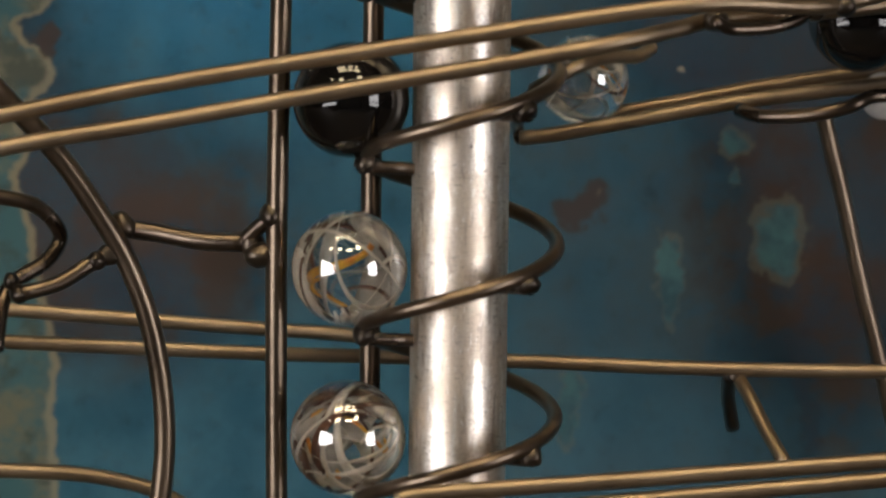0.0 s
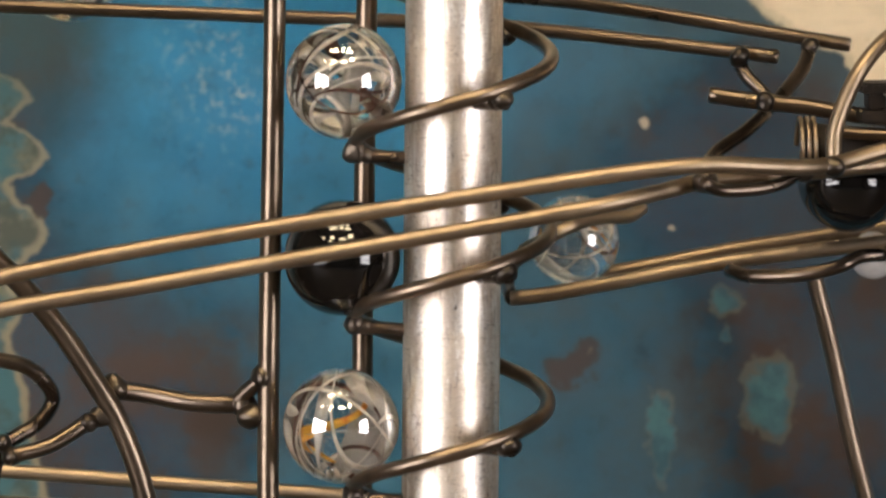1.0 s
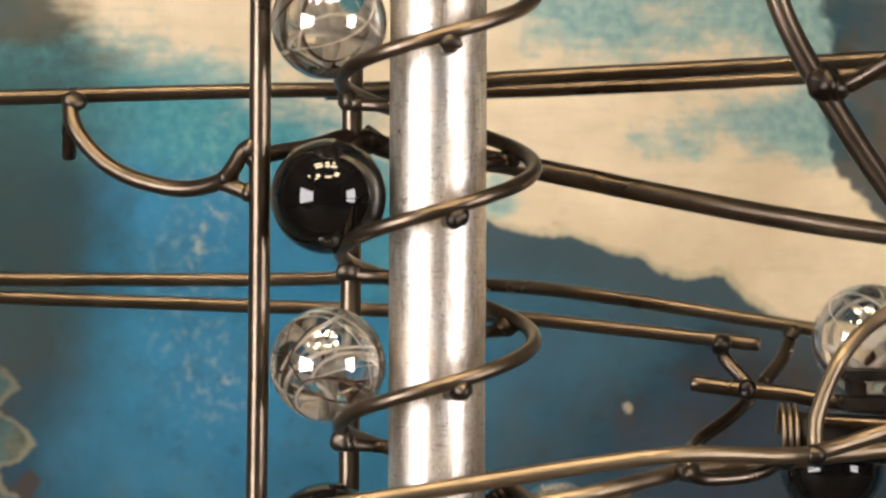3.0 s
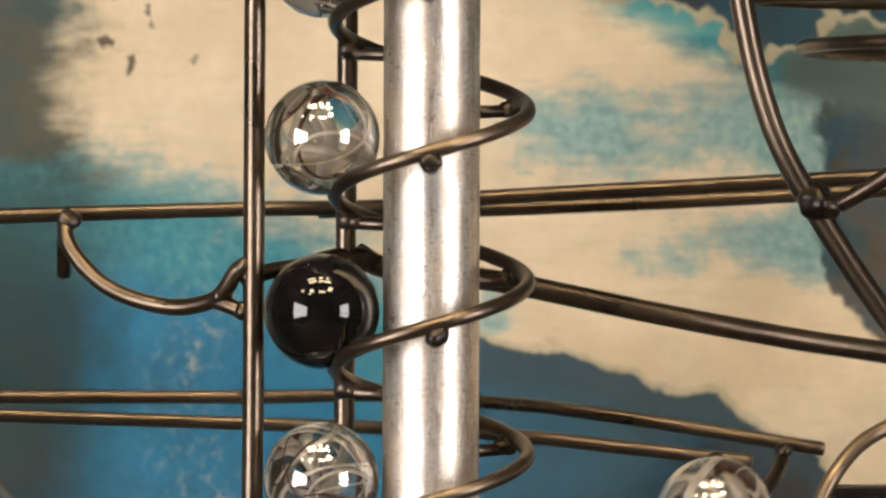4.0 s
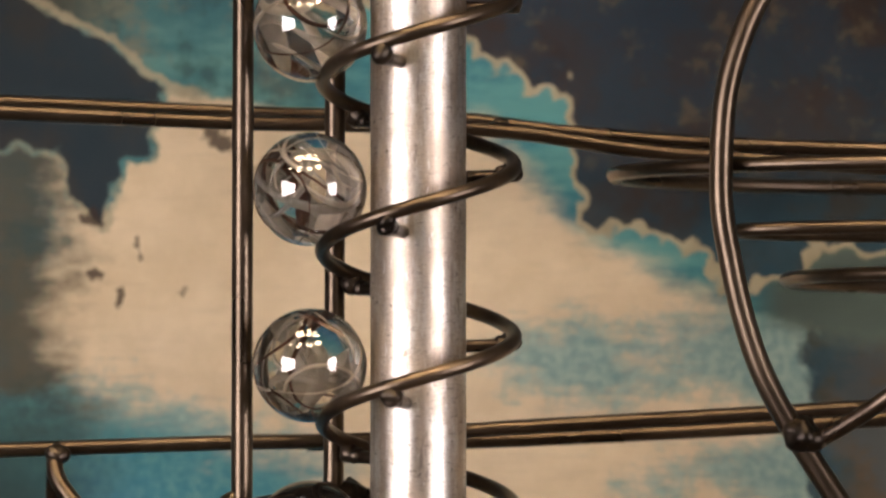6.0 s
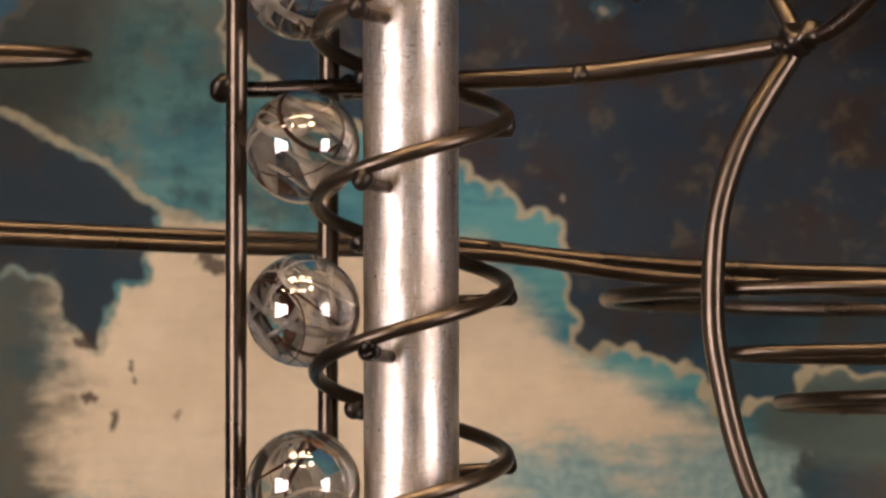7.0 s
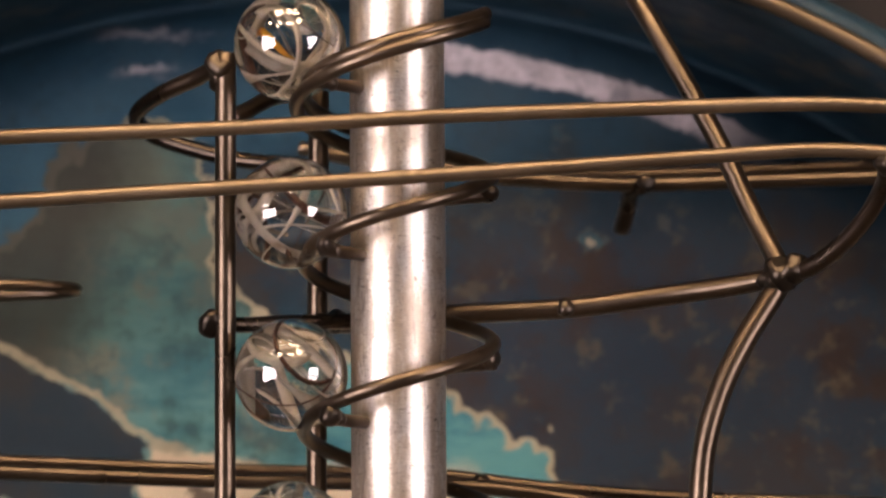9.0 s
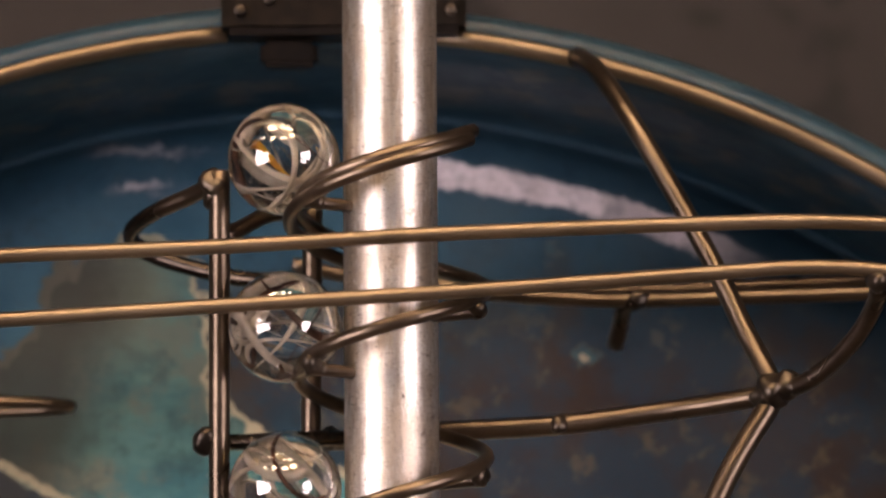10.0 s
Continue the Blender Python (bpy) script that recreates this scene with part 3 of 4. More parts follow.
for bx, bz in ((-0.0105, 0.1695), (-0.0062, 0.1712), (-0.002, 0.1722), (0.016, 0.1712), (0.0205, 0.1695)):
    bolt = tube([Vector((bx, 0.0302, bz)), Vector((bx, 0.0288, bz))], 0.9, 6)
    part("bolt", bolt, WELD, bracket)

# ---- lift screw ----
lift_screw = thing("lift_screw", "brushed steel post wound with a dark steel lifting helix", "lift screw")
post = lathe([(0, BENCH_TOP), (0.0066, BENCH_TOP)] + [(0.00665, BENCH_TOP + 0.02 * i) for i in range(1, 20)] + [(0.0066, 0.19), (0, 0.19)], 48)
part("post", post, STEEL, lift_screw, "brushed stainless steel post")
HELIX_R, HELIX_Z = 13.35, 12.5   # mm; height of the wire at angle 0 at 5 s


def helix_point(a, extra=0.0, drop=0.0):
    """A point on the helix at the angle a (radians, counted on over the turns), at 5 s."""
    return Vector(((HELIX_R + extra) * math.cos(a), (HELIX_R + extra) * math.sin(a), HELIX_Z + PITCH * a / TAU - drop)) * MM


steps = range(int(-6.2 * 40), 4 * 40 + 2)
part("helix_wire", tube([helix_point(TAU * i / 40) for i in steps], 1.05), SCREW, lift_screw, "dark bronzed steel helix wire")
part("exit_wire", tube([helix_point(TAU * (3.38 + 0.62 * i / 24), 0.9, 2.6 - 1.7 * i / 24) for i in range(25)], 1.0), SCREW, lift_screw)
for turn in range(-6, 4):
    for k, base in enumerate((0.0, 118.0, -119.0)):
        # angle at 5 s, from the front towards the left
        deg = 11.0 + 3.4 * turn + base
        a = math.radians(-90 - deg) + TAU
        while a < 0:
            a += TAU
        a += TAU * (turn - 0)
        if not -6.1 * TAU < a < 3.95 * TAU:
            continue
        out = helix_point(a, -0.2, 2.0)
        inner = Vector((out.x * 0.46, out.y * 0.46, out.z - 0.0003))
        tip = helix_point(a, 0.7, 2.0)
        LAST[lift_screw] = part("pin", tube([tip, out, out.lerp(inner, 0.5), inner], 0.92, 12), DARK, lift_screw)
        bead(lift_screw, helix_point(a, 0.0, 1.45) / MM, 1.75)
        bead(lift_screw, helix_point(a, -1.5, 1.9) / MM, 1.25)

# ---- welded rods and tracks (mm) ----
front_track = thing("ball_track", "pair of bronzed steel rails sloping before the post", "ball track", "ball tracks")
wire("rail", front_track, [(-80.2, -17, -70.8), (-60.5, -17, -66.5), (-42.4, -17, -62.7), (-24.3, -17, -59.5), (-0.1, -17, -55.5), (22.6, -16, -51.9), (34.7, -14, -50.8), (47.2, -8.7, -51.3), (53.7, -4, -50.6), (64.8, 0, -47.3)], 1.15, WIRE)
wire("rail", front_track, [(-80.1, -18, -75.7), (-60.4, -18, -70.8), (-42.3, -18, -67.6), (-24.2, -18, -64.2), (-0.1, -17.6, -59.9), (18.8, -17, -56.4), (28.8, -11.6, -54.4), (35.2, -6, -53.2), (47.8, 0, -52.5), (59.5, 3.6, -51.4), (66.9, 6, -50.7)], 1.15, WIRE)
wire("tie", front_track, [(33.6, -14, -53.1), (36, -12, -54.3), (41.1, -10, -54.2), (45, -8, -53.3), (47, -6, -51.9)], 0.9, DARK)
bead(front_track, (34.1, -10, -53.3), 1.9)
bead(front_track, (47.8, -6, -51.7), 1.8)
bead(front_track, (51.3, -6, -51.4), 1.8)
guide_frame = thing("guide_frame", "two upright steel guide rods with curved welded arms", "guide frame")
wire("front_rod", guide_frame, [(-24.7, 3, -129.9), (-25.1, 3, -86.1), (-24.6, 3, -33.3), (-24.5, 3, 16.4), (-24.4, 3, 51.2), (-24.2, 3, 103.3)], 1.5, BROWN)
wire("rear_rod", guide_frame, [(-11.9, 11.5, -131), (-12.3, 11.5, -86.7), (-12.1, 11.5, -33.5), (-11.8, 11.5, 16.5), (-11.7, 11.5, 51.6), (-11.2, 11.5, 98.7)], 1.45, BROWN)
wire("arm", guide_frame, [(-46.8, 9, -84), (-42.1, 8, -84.4), (-35.7, 6, -85.3), (-29.8, 5, -85.4)], 1.35, DARK)
wire("fork", guide_frame, [(-29.8, 5, -85.4), (-27.8, 4, -83.3), (-25.6, 3, -81.5)], 1.1, DARK)
wire("fork", guide_frame, [(-29.8, 5, -85.4), (-27.8, 4.5, -86.9), (-25.5, 4, -87.6)], 1.1, DARK)
bead(guide_frame, (-26, 3, -81.5), 1.9)
bead(guide_frame, (-27.2, 3.5, -87), 2.2)
bead(guide_frame, (-28.6, 5, -85.2), 1.9)
bead(guide_frame, (-46.5, 8, -83.5), 2.0)
wire("hook_arm", guide_frame, [(-51.5, 19, -3.1), (-51.4, 17.7, -6.1), (-49.5, 16.4, -9.3), (-45.8, 14.3, -12.6), (-40.9, 11.7, -14.7), (-35.2, 9.3, -15.6), (-30.4, 6.5, -14.6), (-28.4, 4.6, -12.8), (-26.9, 3.4, -10.4), (-25.2, 2.6, -9.4)], 1.2, BROWN)
wire("fork", guide_frame, [(-30.0, 6.3, -14.6), (-28.0, 5.0, -15.3), (-25.4, 3.6, -16.4)], 1.15, BROWN)
wire("stub", guide_frame, [(-51.7, 21, -3.7), (-52.1, 23, -7.8), (-52.2, 25, -11.4)], 1.05, DARK)
bead(guide_frame, (-51.3, 19, -3.6), 1.9)
bead(guide_frame, (-25.9, 3, -10.1), 1.5)
bead(guide_frame, (-25.9, 3.6, -16.0), 1.5)
bead(guide_frame, (-29.0, 5.4, -14.3), 1.7)
wire("cross_bar", guide_frame, [(-26, 3, -11.6), (-22.5, 4.8, -10.5), (-17.9, 7.2, -9.7), (-12.4, 10.8, -8.2), (-9.3, 12.8, -8.5), (-6.1, 14, -10.3)], 1.15, DARK)
wire("cross_bar", guide_frame, [(-10.5, 14, -7.9), (-6.1, 14, -10.1), (6.6, 14.8, -11.5), (13.8, 16.6, -12.7), (27.4, 18.5, -15.5), (40.3, 20.8, -18), (53.3, 24.5, -20.3), (65.5, 27.5, -22.1), (81.3, 30, -24.6)], 1.6, BROWN)
bead(guide_frame, (40.6, 24.5, -18.3), 1.6)
bead(guide_frame, (-10.1, 13, -8.8), 2.0)
wire("cross_bar", guide_frame, [(-26.2, 3, 65.2), (-22.4, 5.5, 65.1), (-16.1, 8, 65.5), (-9.7, 10.5, 65.9), (-5.8, 13, 65.9)], 1.15, DARK)
wire("cross_bar", guide_frame, [(-9.8, 14, 65.8), (-3.4, 14, 66), (6.7, 13.3, 66.9), (23.9, 12, 67.7), (38.2, 9.3, 69.3), (46, 6.7, 70.2), (53, 4, 71.2)], 1.45, BROWN)
bead(guide_frame, (-26.2, 3, 65.2), 2.1)
bead(guide_frame, (-8.8, 13, 66.1), 1.9)
bead(guide_frame, (23.9, 11, 67.6), 1.6)
wire("top_bracket", guide_frame, [(-25.3, 3, 101.7), (-28.2, 6.1, 100.4), (-33.2, 10, 98.7), (-36.7, 15, 97), (-37.6, 19, 95.6), (-35.3, 21.8, 93.7), (-29.7, 20.5, 91.6), (-22.2, 17.8, 89.6), (-14, 14, 88.6)], 1.2, DARK)
wire("top_bracket", guide_frame, [(-23.8, 5, 94.2), (-21, 7.3, 95.9), (-17.5, 9.7, 97.9), (-11.9, 12, 98.8)], 1.2, DARK)
bead(guide_frame, (-25, 3, 101.7), 2.3)
bead(guide_frame, (-25.3, 3.5, 99.7), 1.8)
hoop = thing("hoop_frame", "large bronzed steel hoop rod with welded braces", "hoop frame")
wire("hoop_rod", hoop, [(53.9, 3, 70.9), (52.8, 2.2, 68.8), (48.9, 1.4, 62.7), (45.6, 1, 56.3), (43.3, 1, 49.2), (42.3, 1, 42.2), (42.1, 1, 31.9), (43.3, 1, 23.7), (45.2, 1, 15.4), (47.8, 1, 7.8), (51.5, 1, 0.8), (55.4, 1, -5.5), (60.5, 1, -13.1), (66.8, 1, -21.1), (73.9, 1, -28.1)], 1.65, BROWN)
wire("branch", hoop, [(53.9, 1, -1.4), (56.5, -1.2, -0.7), (60.2, -3.5, 1.5), (63.8, -5.8, 4), (69.2, -8, 8.2)], 1.2, DARK)
bead(hoop, (53, -0.5, -0.3), 2.7)
bead(hoop, (55, -0.5, -1.3), 2.2)
wire("brace", hoop, [(53.9, 3, 72.7), (50.4, 6.6, 80.2), (45.1, 10.2, 92.3), (35.8, 16.8, 110.2), (30.5, 26.4, 120.1), (27.6, 36, 123.9)], 1.45, BROWN)
wire("brace", hoop, [(54.4, 3, 71.9), (57.8, -0.4, 72.4), (62, -3.8, 75.3), (65.3, -7.2, 78.9), (67.3, -10.6, 82.6), (67.7, -14, 85)], 1.3, DARK)
bead(hoop, (27.8, 36, 123.6), 1.9)
bead(hoop, (53.6, 2, 71.8), 3.0)
bead(hoop, (55.7, 1, 72.3), 2.4)
bead(hoop, (52.4, 2, 70.8), 2.2)
rear_track = thing("ball_track", "pair of brown steel rails behind the post", "ball track", "ball tracks")
wire("rail", rear_track, [(-85, 42, -29.5), (-63.7, 42, -29.3), (-27, 42, -29.2), (-7.3, 41, -28.8), (7.3, 40, -29.7), (17.9, 38, -30.5), (31.7, 36, -32.3), (43.7, 34, -34.1), (56.4, 32, -36)], 1.0, BROWN)
wire("rail", rear_track, [(-83.9, 31, -30.8), (-62.9, 31, -31.5), (-26.6, 31, -32.6), (-7.2, 29.5, -33.1), (9.6, 28, -33.9), (29.6, 25, -35.8), (45.5, 22, -37.4)], 1.0, BROWN)
wire("leg", rear_track, [(50.8, 31, -35.9), (49.4, 27.3, -39.3), (46.4, 23.7, -42.8), (43.4, 20, -45.4)], 1.0, DARK)
wire("leg", rear_track, [(39.9, 23, -36.9), (40.7, 21.3, -39.5), (43.4, 19.7, -42.4), (44.5, 18, -44.1)], 1.0, DARK)
wire("leg", rear_track, [(43.7, 18, -45.3), (40.3, 12.7, -47.8), (36.1, 7.3, -50.4), (34.9, 2, -52.3)], 1.0, DARK)
bead(rear_track, (40.1, 21, -37.3), 1.7)
bead(rear_track, (50.8, 30, -36.2), 1.5)
catch_lever = thing("catch_lever", "small steel lever rod with a curved guard hoop", "catch lever")
wire("lever_rod", catch_lever, [(35.7, 14, -42.5), (42.7, 14, -43.4), (49, 14, -44), (55.3, 14, -45), (68, 14, -46.6)], 1.15, BROWN)
bead(catch_lever, (43.2, 12.5, -43.4), 1.5)
wire("guard_hoop", catch_lever, [(51.8, -4, -50.5), (51.9, -3.3, -46.9), (53.2, -2.7, -42.7), (55.3, -2, -38.4), (58.2, 0.7, -35), (61.3, 3.3, -32.8), (67.1, 6, -30.1)], 1.1, WIRE)
side_track = thing("ball_track", "steel side rails with looped ends holding marbles", "ball track", "ball tracks")
wire("rail", side_track, [(8.5, 25, -72), (12.9, 25, -71.5), (24.1, 25, -69.4), (40, 25, -66.4), (61.4, 25, -63.5), (68.7, 25, -62.2)], 1.1, WIRE)
wire("rail", side_track, [(21.2, 36, -69.4), (24.5, 36, -68.7), (40.6, 36, -65.5), (47.1, 36, -64.4), (62.3, 36, -62.2), (69.7, 36, -61.3)], 1.1, WIRE)
wire("end_stop", side_track, [(8.5, 25, -72), (8, 30.3, -70.2), (8.6, 34, -68), (12.3, 36, -64.9)], 1.0, DARK)
wire("cradle", side_track, [(9.9, 12, -64.4), (12.6, 10.8, -62.8), (16.5, 11.6, -60.8), (20.6, 16.4, -59.9), (24.7, 21.2, -60), (26.8, 26, -59.1)], 1.0, WIRE)
wire("loop", side_track, [(39.1, 22, -67.5), (42.1, 18.8, -68.1), (49, 15.6, -67.6), (54.5, 14.8, -66.2), (57, 16.4, -65.1), (60.9, 18, -64.8)], 1.0, DARK)
wire("post", side_track, [(53.3, 58, -69.9), (56.8, 58.5, -83.6), (59.5, 59, -95.3), (62.4, 59.5, -106.3), (65.9, 60, -120.6)], 1.2, BROWN)
low_track = thing("ball_track", "low pair of bronzed rails with short legs", "ball track", "ball tracks")
wire("rail", low_track, [(-86.2, 32, -96.7), (-62.8, 31.2, -97.9), (-41, 30.4, -99.2), (-26.5, 29.2, -100), (-13.6, 27.6, -100.7), (7.3, 26, -103.8)], 1.05, WIRE)
wire("rail", low_track, [(-85, 20, -100.2), (-62.7, 20, -101.2), (-27, 20, -102.4), (-13.5, 20.6, -102.7), (7.2, 21.4, -103.2), (35.1, 22.3, -104.1), (60.5, 23.1, -104.3), (71.2, 24, -104.3)], 1.05, WIRE)
wire("leg", low_track, [(39.2, 24, -104.9), (41, 19.3, -107.5), (43.2, 14.7, -111.7), (45.7, 10, -115.8)], 1.0, WIRE)
wire("leg", low_track, [(38.6, 24, -105), (38.6, 29, -108.7), (39.6, 34, -113.8)], 1.0, DARK)
bead(low_track, (39.3, 23, -104.9), 1.7)
bottom_track = thing("ball_track", "bottom bronzed rails of the marble run", "ball track", "ball tracks")
wire("rail", bottom_track, [(-8.3, -18, -117.7), (-2.2, -17.6, -116.7), (22.1, -17.2, -114.8), (44.8, -16.8, -112.9), (57.6, -16.4, -111.8), (67.6, -16, -110.9)], 1.15, WIRE)
wire("rail", bottom_track, [(-8.3, -10, -121.9), (7, -9.5, -120.3), (30, -9, -118.1), (58.3, -8.5, -115.4), (68.4, -8, -114.4)], 1.15, WIRE)
wire("rail", bottom_track, [(-80.6, 24, -119.8), (-64.6, 24.4, -120), (-54.2, 24.8, -120.4), (-46.2, 25.2, -121.7), (-40.6, 25.6, -123.7), (-34.2, 26, -127.8)], 1.1, WIRE)
arch = thing("arch_frame", "curved bronzed steel arch rod with branch", "arch frame")
wire("arch_rod", arch, [(-72.3, 4, -55.5), (-66.1, 4.4, -62), (-63.1, 4.7, -65.3), (-58.4, 5.1, -70.1), (-53.7, 5.5, -75.7), (-49.1, 5.8, -82.6), (-45.9, 6.2, -88.1), (-42.9, 6.5, -95.9), (-41.2, 6.9, -103.8), (-40.5, 7.3, -110.9), (-40.7, 7.6, -118.1), (-41.9, 8, -126.8)], 1.5, BROWN)
wire("branch", arch, [(-47.9, 7, -87), (-50.5, 5.3, -88.4), (-55.1, 3.7, -91.2), (-60.4, 2, -92.6)], 1.1, BROWN)
bead(arch, (-48.1, 6.5, -87.2), 1.9)
bead(arch, (-50.1, 5, -88.1), 1.5)
bead(arch, (-60.4, 2, -92.5), 1.6)
bead(arch, (-61.5, 2, -90.9), 1.4)
wire("loop", arch, [(-68.3, 12, -79.4), (-63.6, 13, -80.2), (-59, 14, -81.4), (-56.1, 15, -84.3), (-55.8, 16, -86.7), (-57.7, 13.5, -89.3), (-61.9, 11, -91.9), (-63.2, 8.5, -94.8), (-63.8, 6, -100.8)], 1.1, DARK)
high_track = thing("ball_track", "thin brown steel rails before the cream paint", "ball track", "ball tracks")
wire("rail", high_track, [(-76.7, 22, -3.6), (-60.7, 22, -3), (-27, 22, -1.9), (-7, 23.1, -1.5), (6.6, 24.9, -0.2), (35.7, 26.3, 1.5), (65.4, 27.1, 3.2), (76.1, 28, 3.9)], 1.1, BROWN)
wire("rail", high_track, [(-16.1, 34, -2.1), (-7.1, 34, -2), (6.7, 34, -1.8), (27.9, 34, -0.9), (52.3, 34, 0.4), (66, 34, 1.3), (76.7, 34, 1.9)], 1.1, BROWN)
cloud_track = thing("ball_track", "double brown steel rail behind the post", "ball track", "ball tracks")
wire("rail", cloud_track, [(-75.9, 34, 47.8), (-59.4, 34, 47.2), (-27.4, 34, 45.8), (-6.9, 34, 45.2), (6.7, 34, 44.7), (22.7, 34, 42.8), (43.2, 34, 41.2), (69.4, 34, 40.3), (80.2, 34, 40)], 1.1, BROWN)
wire("rail", cloud_track, [(-74.9, 24, 45.7), (-58.7, 24.2, 45.3), (-27.1, 24.5, 43.9), (-6.8, 24.8, 43.5), (12.7, 25, 42.6), (30.6, 25.2, 40.1), (42.8, 25.5, 39), (68.7, 25.8, 37.4), (79.4, 26, 36.7)], 1.1, BROWN)
bead(cloud_track, (12, 27, 43.3), 1.5)
top_rear_track = thing("ball_track", "upper rear brown rails with hook", "ball track", "ball tracks")
wire("rail", top_rear_track, [(-14.7, 44, 94), (-4.6, 44, 91.9), (7.2, 44, 90.7), (14.7, 44, 89.4), (33.2, 44, 88.3), (50.9, 44, 88.6), (73.4, 44, 89.2), (84.6, 44, 89.6)], 1.1, BROWN)
wire("rail", top_rear_track, [(0.4, 56, 93.2), (14.9, 56, 91.5), (33.7, 56, 90.8), (51.6, 56, 91.3), (74.5, 56, 92.2), (85.7, 56, 92.6)], 1.1, BROWN)
wire("hook", top_rear_track, [(36.6, 43, 88.2), (34.5, 45.3, 87.3), (34, 47.7, 85), (33.2, 50, 82)], 1.3, DARK)
bead(top_rear_track, (36.6, 43, 88.2), 1.6)
top_track = thing("ball_track", "top pair of straight bronzed steel rails", "ball track", "ball tracks")
wire("rail", top_track, [(-73.9, -18, 88.4), (-53.7, -18, 89.6), (-22.6, -18, 90.7), (8.6, -18, 92.3), (43.7, -18, 93.4), (56.9, -18, 93.6), (68.5, -18, 93.2), (78.7, -18, 92.5)], 1.05, WIRE)
wire("rail", top_track, [(-73.9, -18, 79.6), (-53.7, -18, 80.7), (-22.6, -18, 82.5), (8.5, -18, 84.2), (43.6, -18, 86.5), (55.3, -18, 87.2), (63.1, -18, 87.1), (68.4, -18, 86.6), (78.6, -18, 85)], 1.05, WIRE)
bead(top_track, (67.2, -18, 85.3), 1.9)

# trigger block beside the lever
trigger = thing("trigger_block", "dark steel trigger block with coil spring", "mechanism")
for z, tall in ((-0.0411, 0.0015), (-0.0451, 0.0018)):
    part("plate", block((0.022, 0.012, tall), (0.0670, 0.012, z), 0.0004), BLACK_STEEL, trigger, smooth=False)
for x in (0.0585, 0.0675):
    part("spacer", block((0.0024, 0.009, 0.0023), (x, 0.012, -0.0430), 0.0003), BLACK_STEEL, trigger, smooth=False)
part("bolt", tube(curve_points([(62.6, 3.5, -43.1), (62.6, 6.5, -43.1)]), 0.95, 6), WELD, trigger, "worn steel bolt")
part("side_rod", tube(curve_points([(52, 3, -47.0), (62, 3.4, -47.6), (80, 4, -48.8)]), 0.8, 10), BROWN, trigger)
part("barrel", tube(curve_points([(49, 7, -49.3), (80, 8, -51.0)]), 3.3, 20), BLACK_STEEL, trigger)
coil = [Vector(((47.6 + 0.9 * i / 16), 7 + 4.0 * math.cos(TAU * i / 16), -49.3 + 4.0 * math.sin(TAU * i / 16))) * MM for i in range(49)]
part("spring", tube(coil, 0.35, 8), WIRE, trigger, "bright wire coil spring")

# wire spiral bowl
def ring_coil(name, x, y, z, rx, ry, turns, step, rad):
    bowl = thing(name, "spiral bowl of stacked bronzed steel wire rings", "wire bowl", "wire bowls")
    for k in range(turns):
        s = 1 - 0.16 * k
        pts = [Vector((x + rx * s * math.cos(a), y + ry * s * math.sin(a), z - step * k - 0.6 * math.sin(a))) * MM for a in [TAU * i / 72 for i in range(73)]]
        part("wire_ring", tube(pts, rad, 10), BROWN, bowl)
    return bowl


ring_coil("wire_bowl", 84, 28, 36.5, 56, 34, 1, 8, 1.05)
ring_coil("wire_bowl", 94, 30, 21.5, 41, 30, 1, 8, 1.0)
ring_coil("wire_bowl", -92, 46, 73.2, 44, 8, 1, 6.4, 0.95)
ring_coil("wire_bowl", -106, 46, 66.2, 41, 8, 1, 6.4, 0.95)
ring_coil("wire_bowl", 96, 30, 28.5, 50, 8, 1, 8, 1.0)


# ---- marbles ----
def swirl_ribbon(seed, radius, width):
    """A thin twisted ribbon inside a marble (mm)."""
    rng = random.Random(seed)
    axis = Vector((rng.uniform(-1, 1), rng.uniform(-1, 1), rng.uniform(-1, 1))).normalized()
    side = axis.orthogonal().normalized()
    other = axis.cross(side)
    bm = bmesh.new()
    n, turn, start = 34, rng.uniform(2.2, 4.6), rng.uniform(0, 6)
    rows = []
    for i in range(n + 1):
        u = -0.86 + 1.72 * i / n
        rr = radius * (0.90 + 0.05 * math.sin(5 * u + seed)) * math.sqrt(max(0.05, 1 - u * u))
        a = start + turn * u + 0.4 * math.sin(3 * u + seed)
        half = width * (1 - abs(u) ** 3) * (0.55 + 0.45 * math.sin(2.3 * u + 2 * seed)) / max(rr, 1.0)
        row = []
        for da, dr in ((-half, 0.0), (half, 0.0), (half, -0.22), (-half, -0.22)):
            row.append(bm.verts.new((axis * (u * radius * 0.93) + (side * math.cos(a + da) + other * math.sin(a + da)) * (rr + dr)) * MM))
        rows.append(row)
    for a, b in zip(rows, rows[1:]):
        for j in range(4):
            bm.faces.new((a[j], a[(j + 1) % 4], b[(j + 1) % 4], b[j]))
    bm.faces.new(rows[0])
    bm.faces.new(rows[-1])
    return bm


def sphere(radius):
    bm = bmesh.new()
    bmesh.ops.create_icosphere(bm, subdivisions=5, radius=radius * MM)
    return bm


def marble(label, place, radius=8.0, body=CLEAR, ribbons=()):
    ob = tagged(part("marble", sphere(radius), body), label, "marble", "marbles")
    ob.location = Vector(place) * MM
    for i, (material, seed, depth, width) in enumerate(ribbons):
        part("swirl", swirl_ribbon(seed, radius * depth, width), material, ob)
    return ob


W, R, A = SWIRL_WHITE, SWIRL_BROWN, SWIRL_AMBER


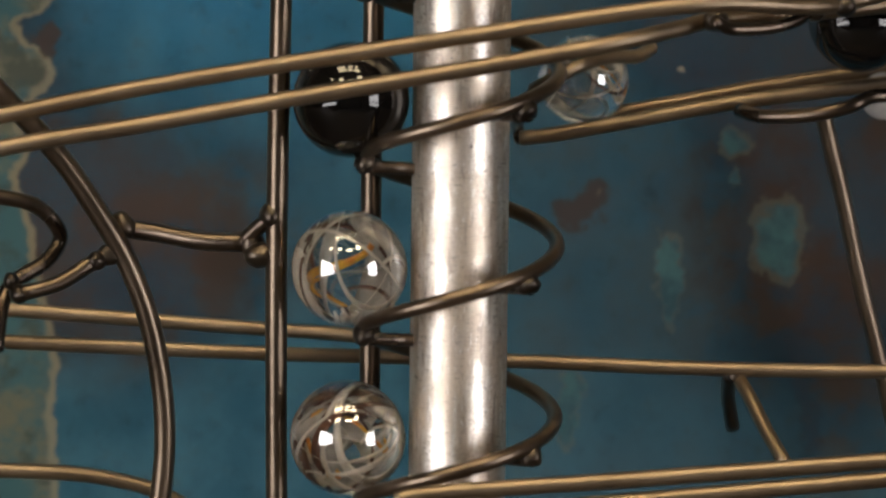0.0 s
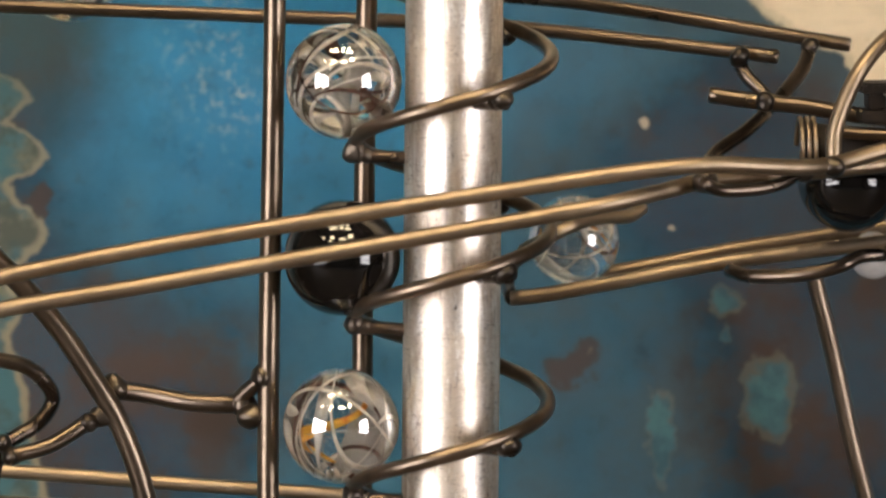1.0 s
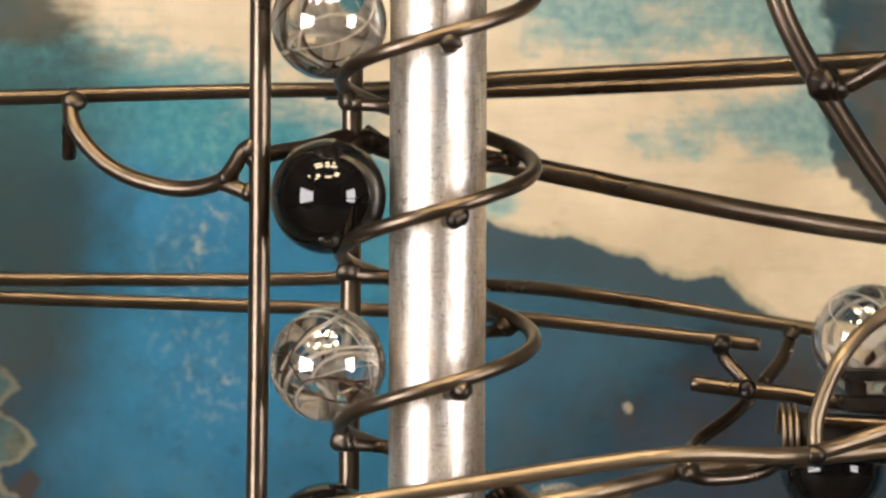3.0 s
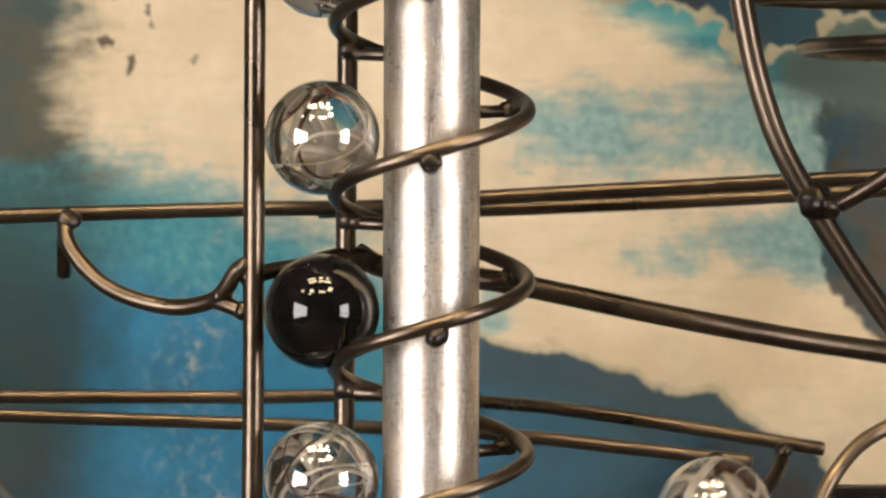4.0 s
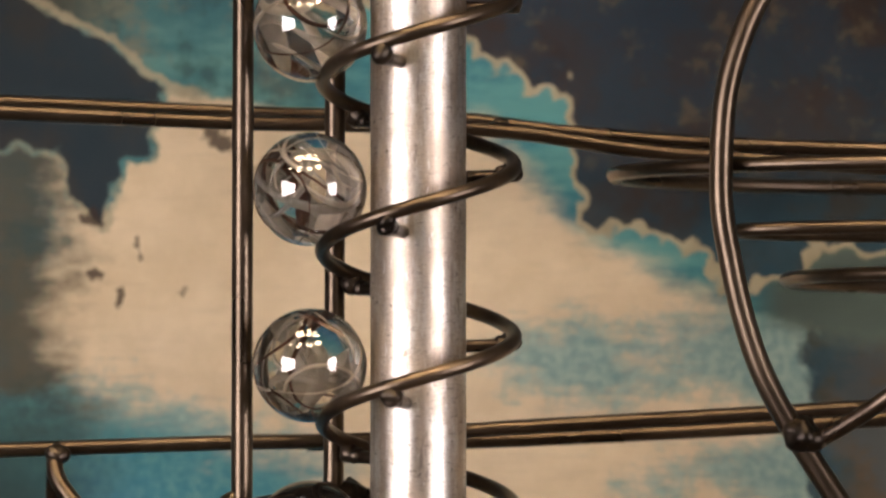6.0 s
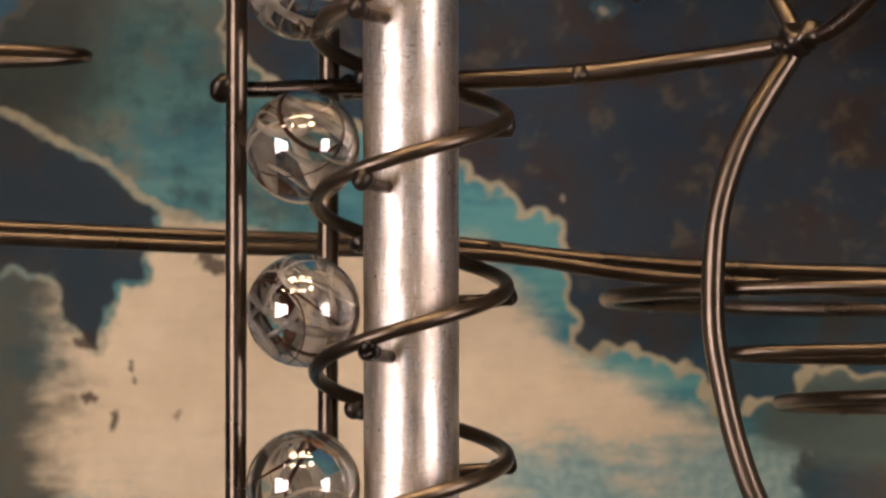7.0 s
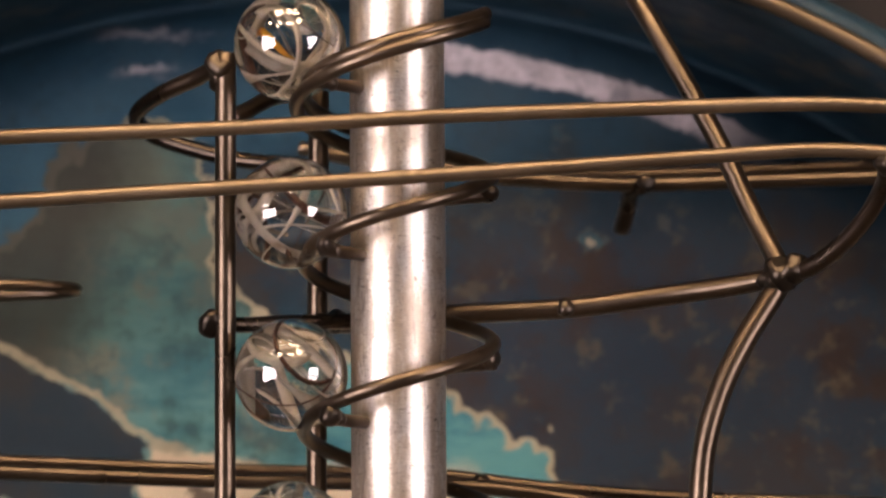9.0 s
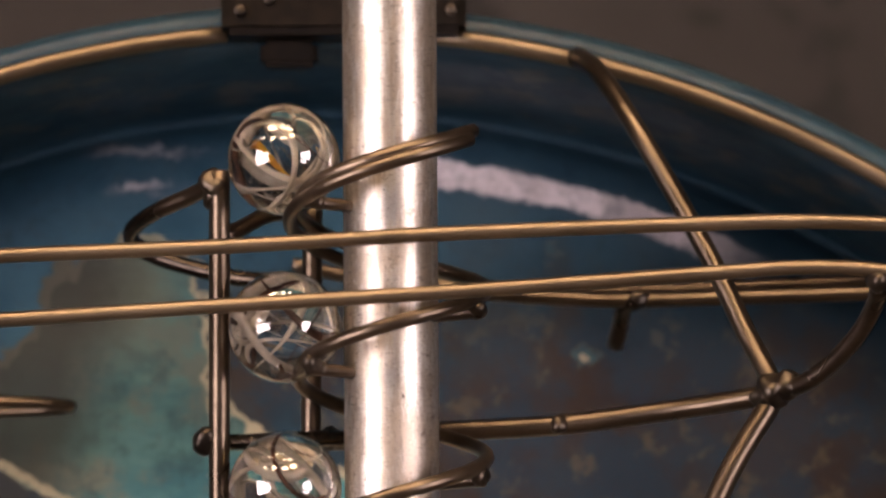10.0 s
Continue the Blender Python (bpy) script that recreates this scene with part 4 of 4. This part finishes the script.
def veins(seed, white, brown, amber=0, width=0.5, sheets=2):
    """Ribbons for one marble: how many white, brown and amber ones."""
    rng = random.Random(seed)
    kinds = [W] * white + [R] * brown + [A] * amber
    veils = [(VEIL, seed * 10 + 50 + i, rng.uniform(0.5, 0.9), rng.uniform(2.0, 3.6)) for i in range(sheets)]
    return veils + [(m, seed * 10 + i, rng.uniform(0.72, 0.95) if m is not A else rng.uniform(0.45, 0.7), width * rng.uniform(0.6, 1.9) * (0.8 if m is A else 1.0)) for i, m in enumerate(kinds)]


lift_marbles = [
    (-109.1, "clear glass marble with white swirls on the helix", CLEAR, veins(1, 6, 4, 1, 1.2, 4)),
    (-85.7, "clear glass marble with amber core and white veins", CLEAR, veins(2, 6, 3, 1, 1.1, 3)),
    (-62.6, "glossy black glass marble on the helix", BLACK_GLASS, ()),
    (-38.5, "clear glass marble with a thin brown streak", CLEAR, veins(3, 6, 4, 0, 1.1, 4)),
    (-15.4, "glossy black glass marble on the helix", BLACK_GLASS, ()),
    (8.5, "clear glass marble with one brown thread", AMBER, veins(4, 2, 3, 0, 0.9, 8)),
    (32.8, "clear marble with white and dark swirls", CLEAR, veins(5, 6, 3, 0, 1.1, 5)),
    (55.6, "smoky clear marble with pale veins", AMBER, veins(6, 4, 2, 0, 1.0)),
    (78.4, "clear marble with a lattice of white veins", CLEAR, veins(7, 7, 3, 0, 1.35, 0)),
    (102.1, "clear marble with white ribbons and amber tint", AMBER, veins(8, 5, 1, 1, 1.2)),
]
risers = [(marble(label, (-15, -1, z), 7.95, body, ribbons), z) for z, label, body, ribbons in lift_marbles]
runner = marble("clear glass marble with pale veins rolling on the rails", (-80, 38, -25), 8.0, CLEAR, veins(9, 6, 1, 0, 1.4, 5))
marble("small clear glass marble resting on the side rails", (17.4, 31, -64.0), 6.5, CLEAR, veins(10, 3, 1, 1, 0.5))
marble("glossy black glass marble under the side rails", (56.0, 22, -54.6), 7.4, BLACK_GLASS)
marble("milky white glass marble on the side rails", (60.0, 30, -65.8), 3.4, WHITE_GLASS)

# ---- movement ----
RUN = [(0.0, -80, 38, -25.0), (0.5, -73, 38, -25.3), (1.0, -55, 37, -25.8), (1.3, -38.3, 36, -26.0), (1.5, -25.4, 35, -25.5), (2.0, 7.8, 33, -25.8), (2.5, 39.3, 30, -28.6), (2.7, 51.2, 28, -31.8),
       (2.95, 61.0, 24, -36.5), (3.25, 61.0, 17, -38.5), (3.6, 53.5, 9, -38.6), (3.8, 46.6, 5, -39.9), (3.9, 42.6, 0, -42.4), (4.1, 35.1, -10, -44.6), (4.2, 30.3, -14, -44.8), (5.0, -10.0, -22, -51.0), (6.0, -62.0, -23, -59.5), (6.4, -76.0, -23, -62.0), (10.0, -76.0, -23, -62.0)]


def run_at(t):
    for a, b in zip(RUN, RUN[1:]):
        if t <= b[0]:
            k = (t - a[0]) / (b[0] - a[0])
            return Vector([a[i] + (b[i] - a[i]) * k for i in (1, 2, 3)])
    return Vector(RUN[-1][1:])


def motions():
    ticks = [0.5 * i for i in range(21)]
    walk(lift_screw, [(t, pose(0, 0, 0, 0, 0, -TURN_RATE * (t - 5))) for t in ticks])
    for i, (ob, z) in enumerate(risers):
        walk(ob, [(t, pose(-0.015, -0.001, (z + RISE * (t - 5)) * MM, 3.0 * (t - 5), 2.0 * (t - 5), 4.0 * t)) for t in ticks])
    rows, spin, before = [], Matrix.Identity(3), run_at(0)
    for i in range(101):
        p = run_at(i / 10)
        step = p - before
        if step.length > 1e-6:
            turn_axis = Vector((0, 0, 1)).cross(step)
            if turn_axis.length > 1e-6:
                spin = Matrix.Rotation(step.length / 8.0, 3, turn_axis.normalized()) @ spin
        rows.append((i / 10, Matrix.Translation(p * MM) @ spin.to_4x4()))
        before = p
    walk(runner, rows)


motions()
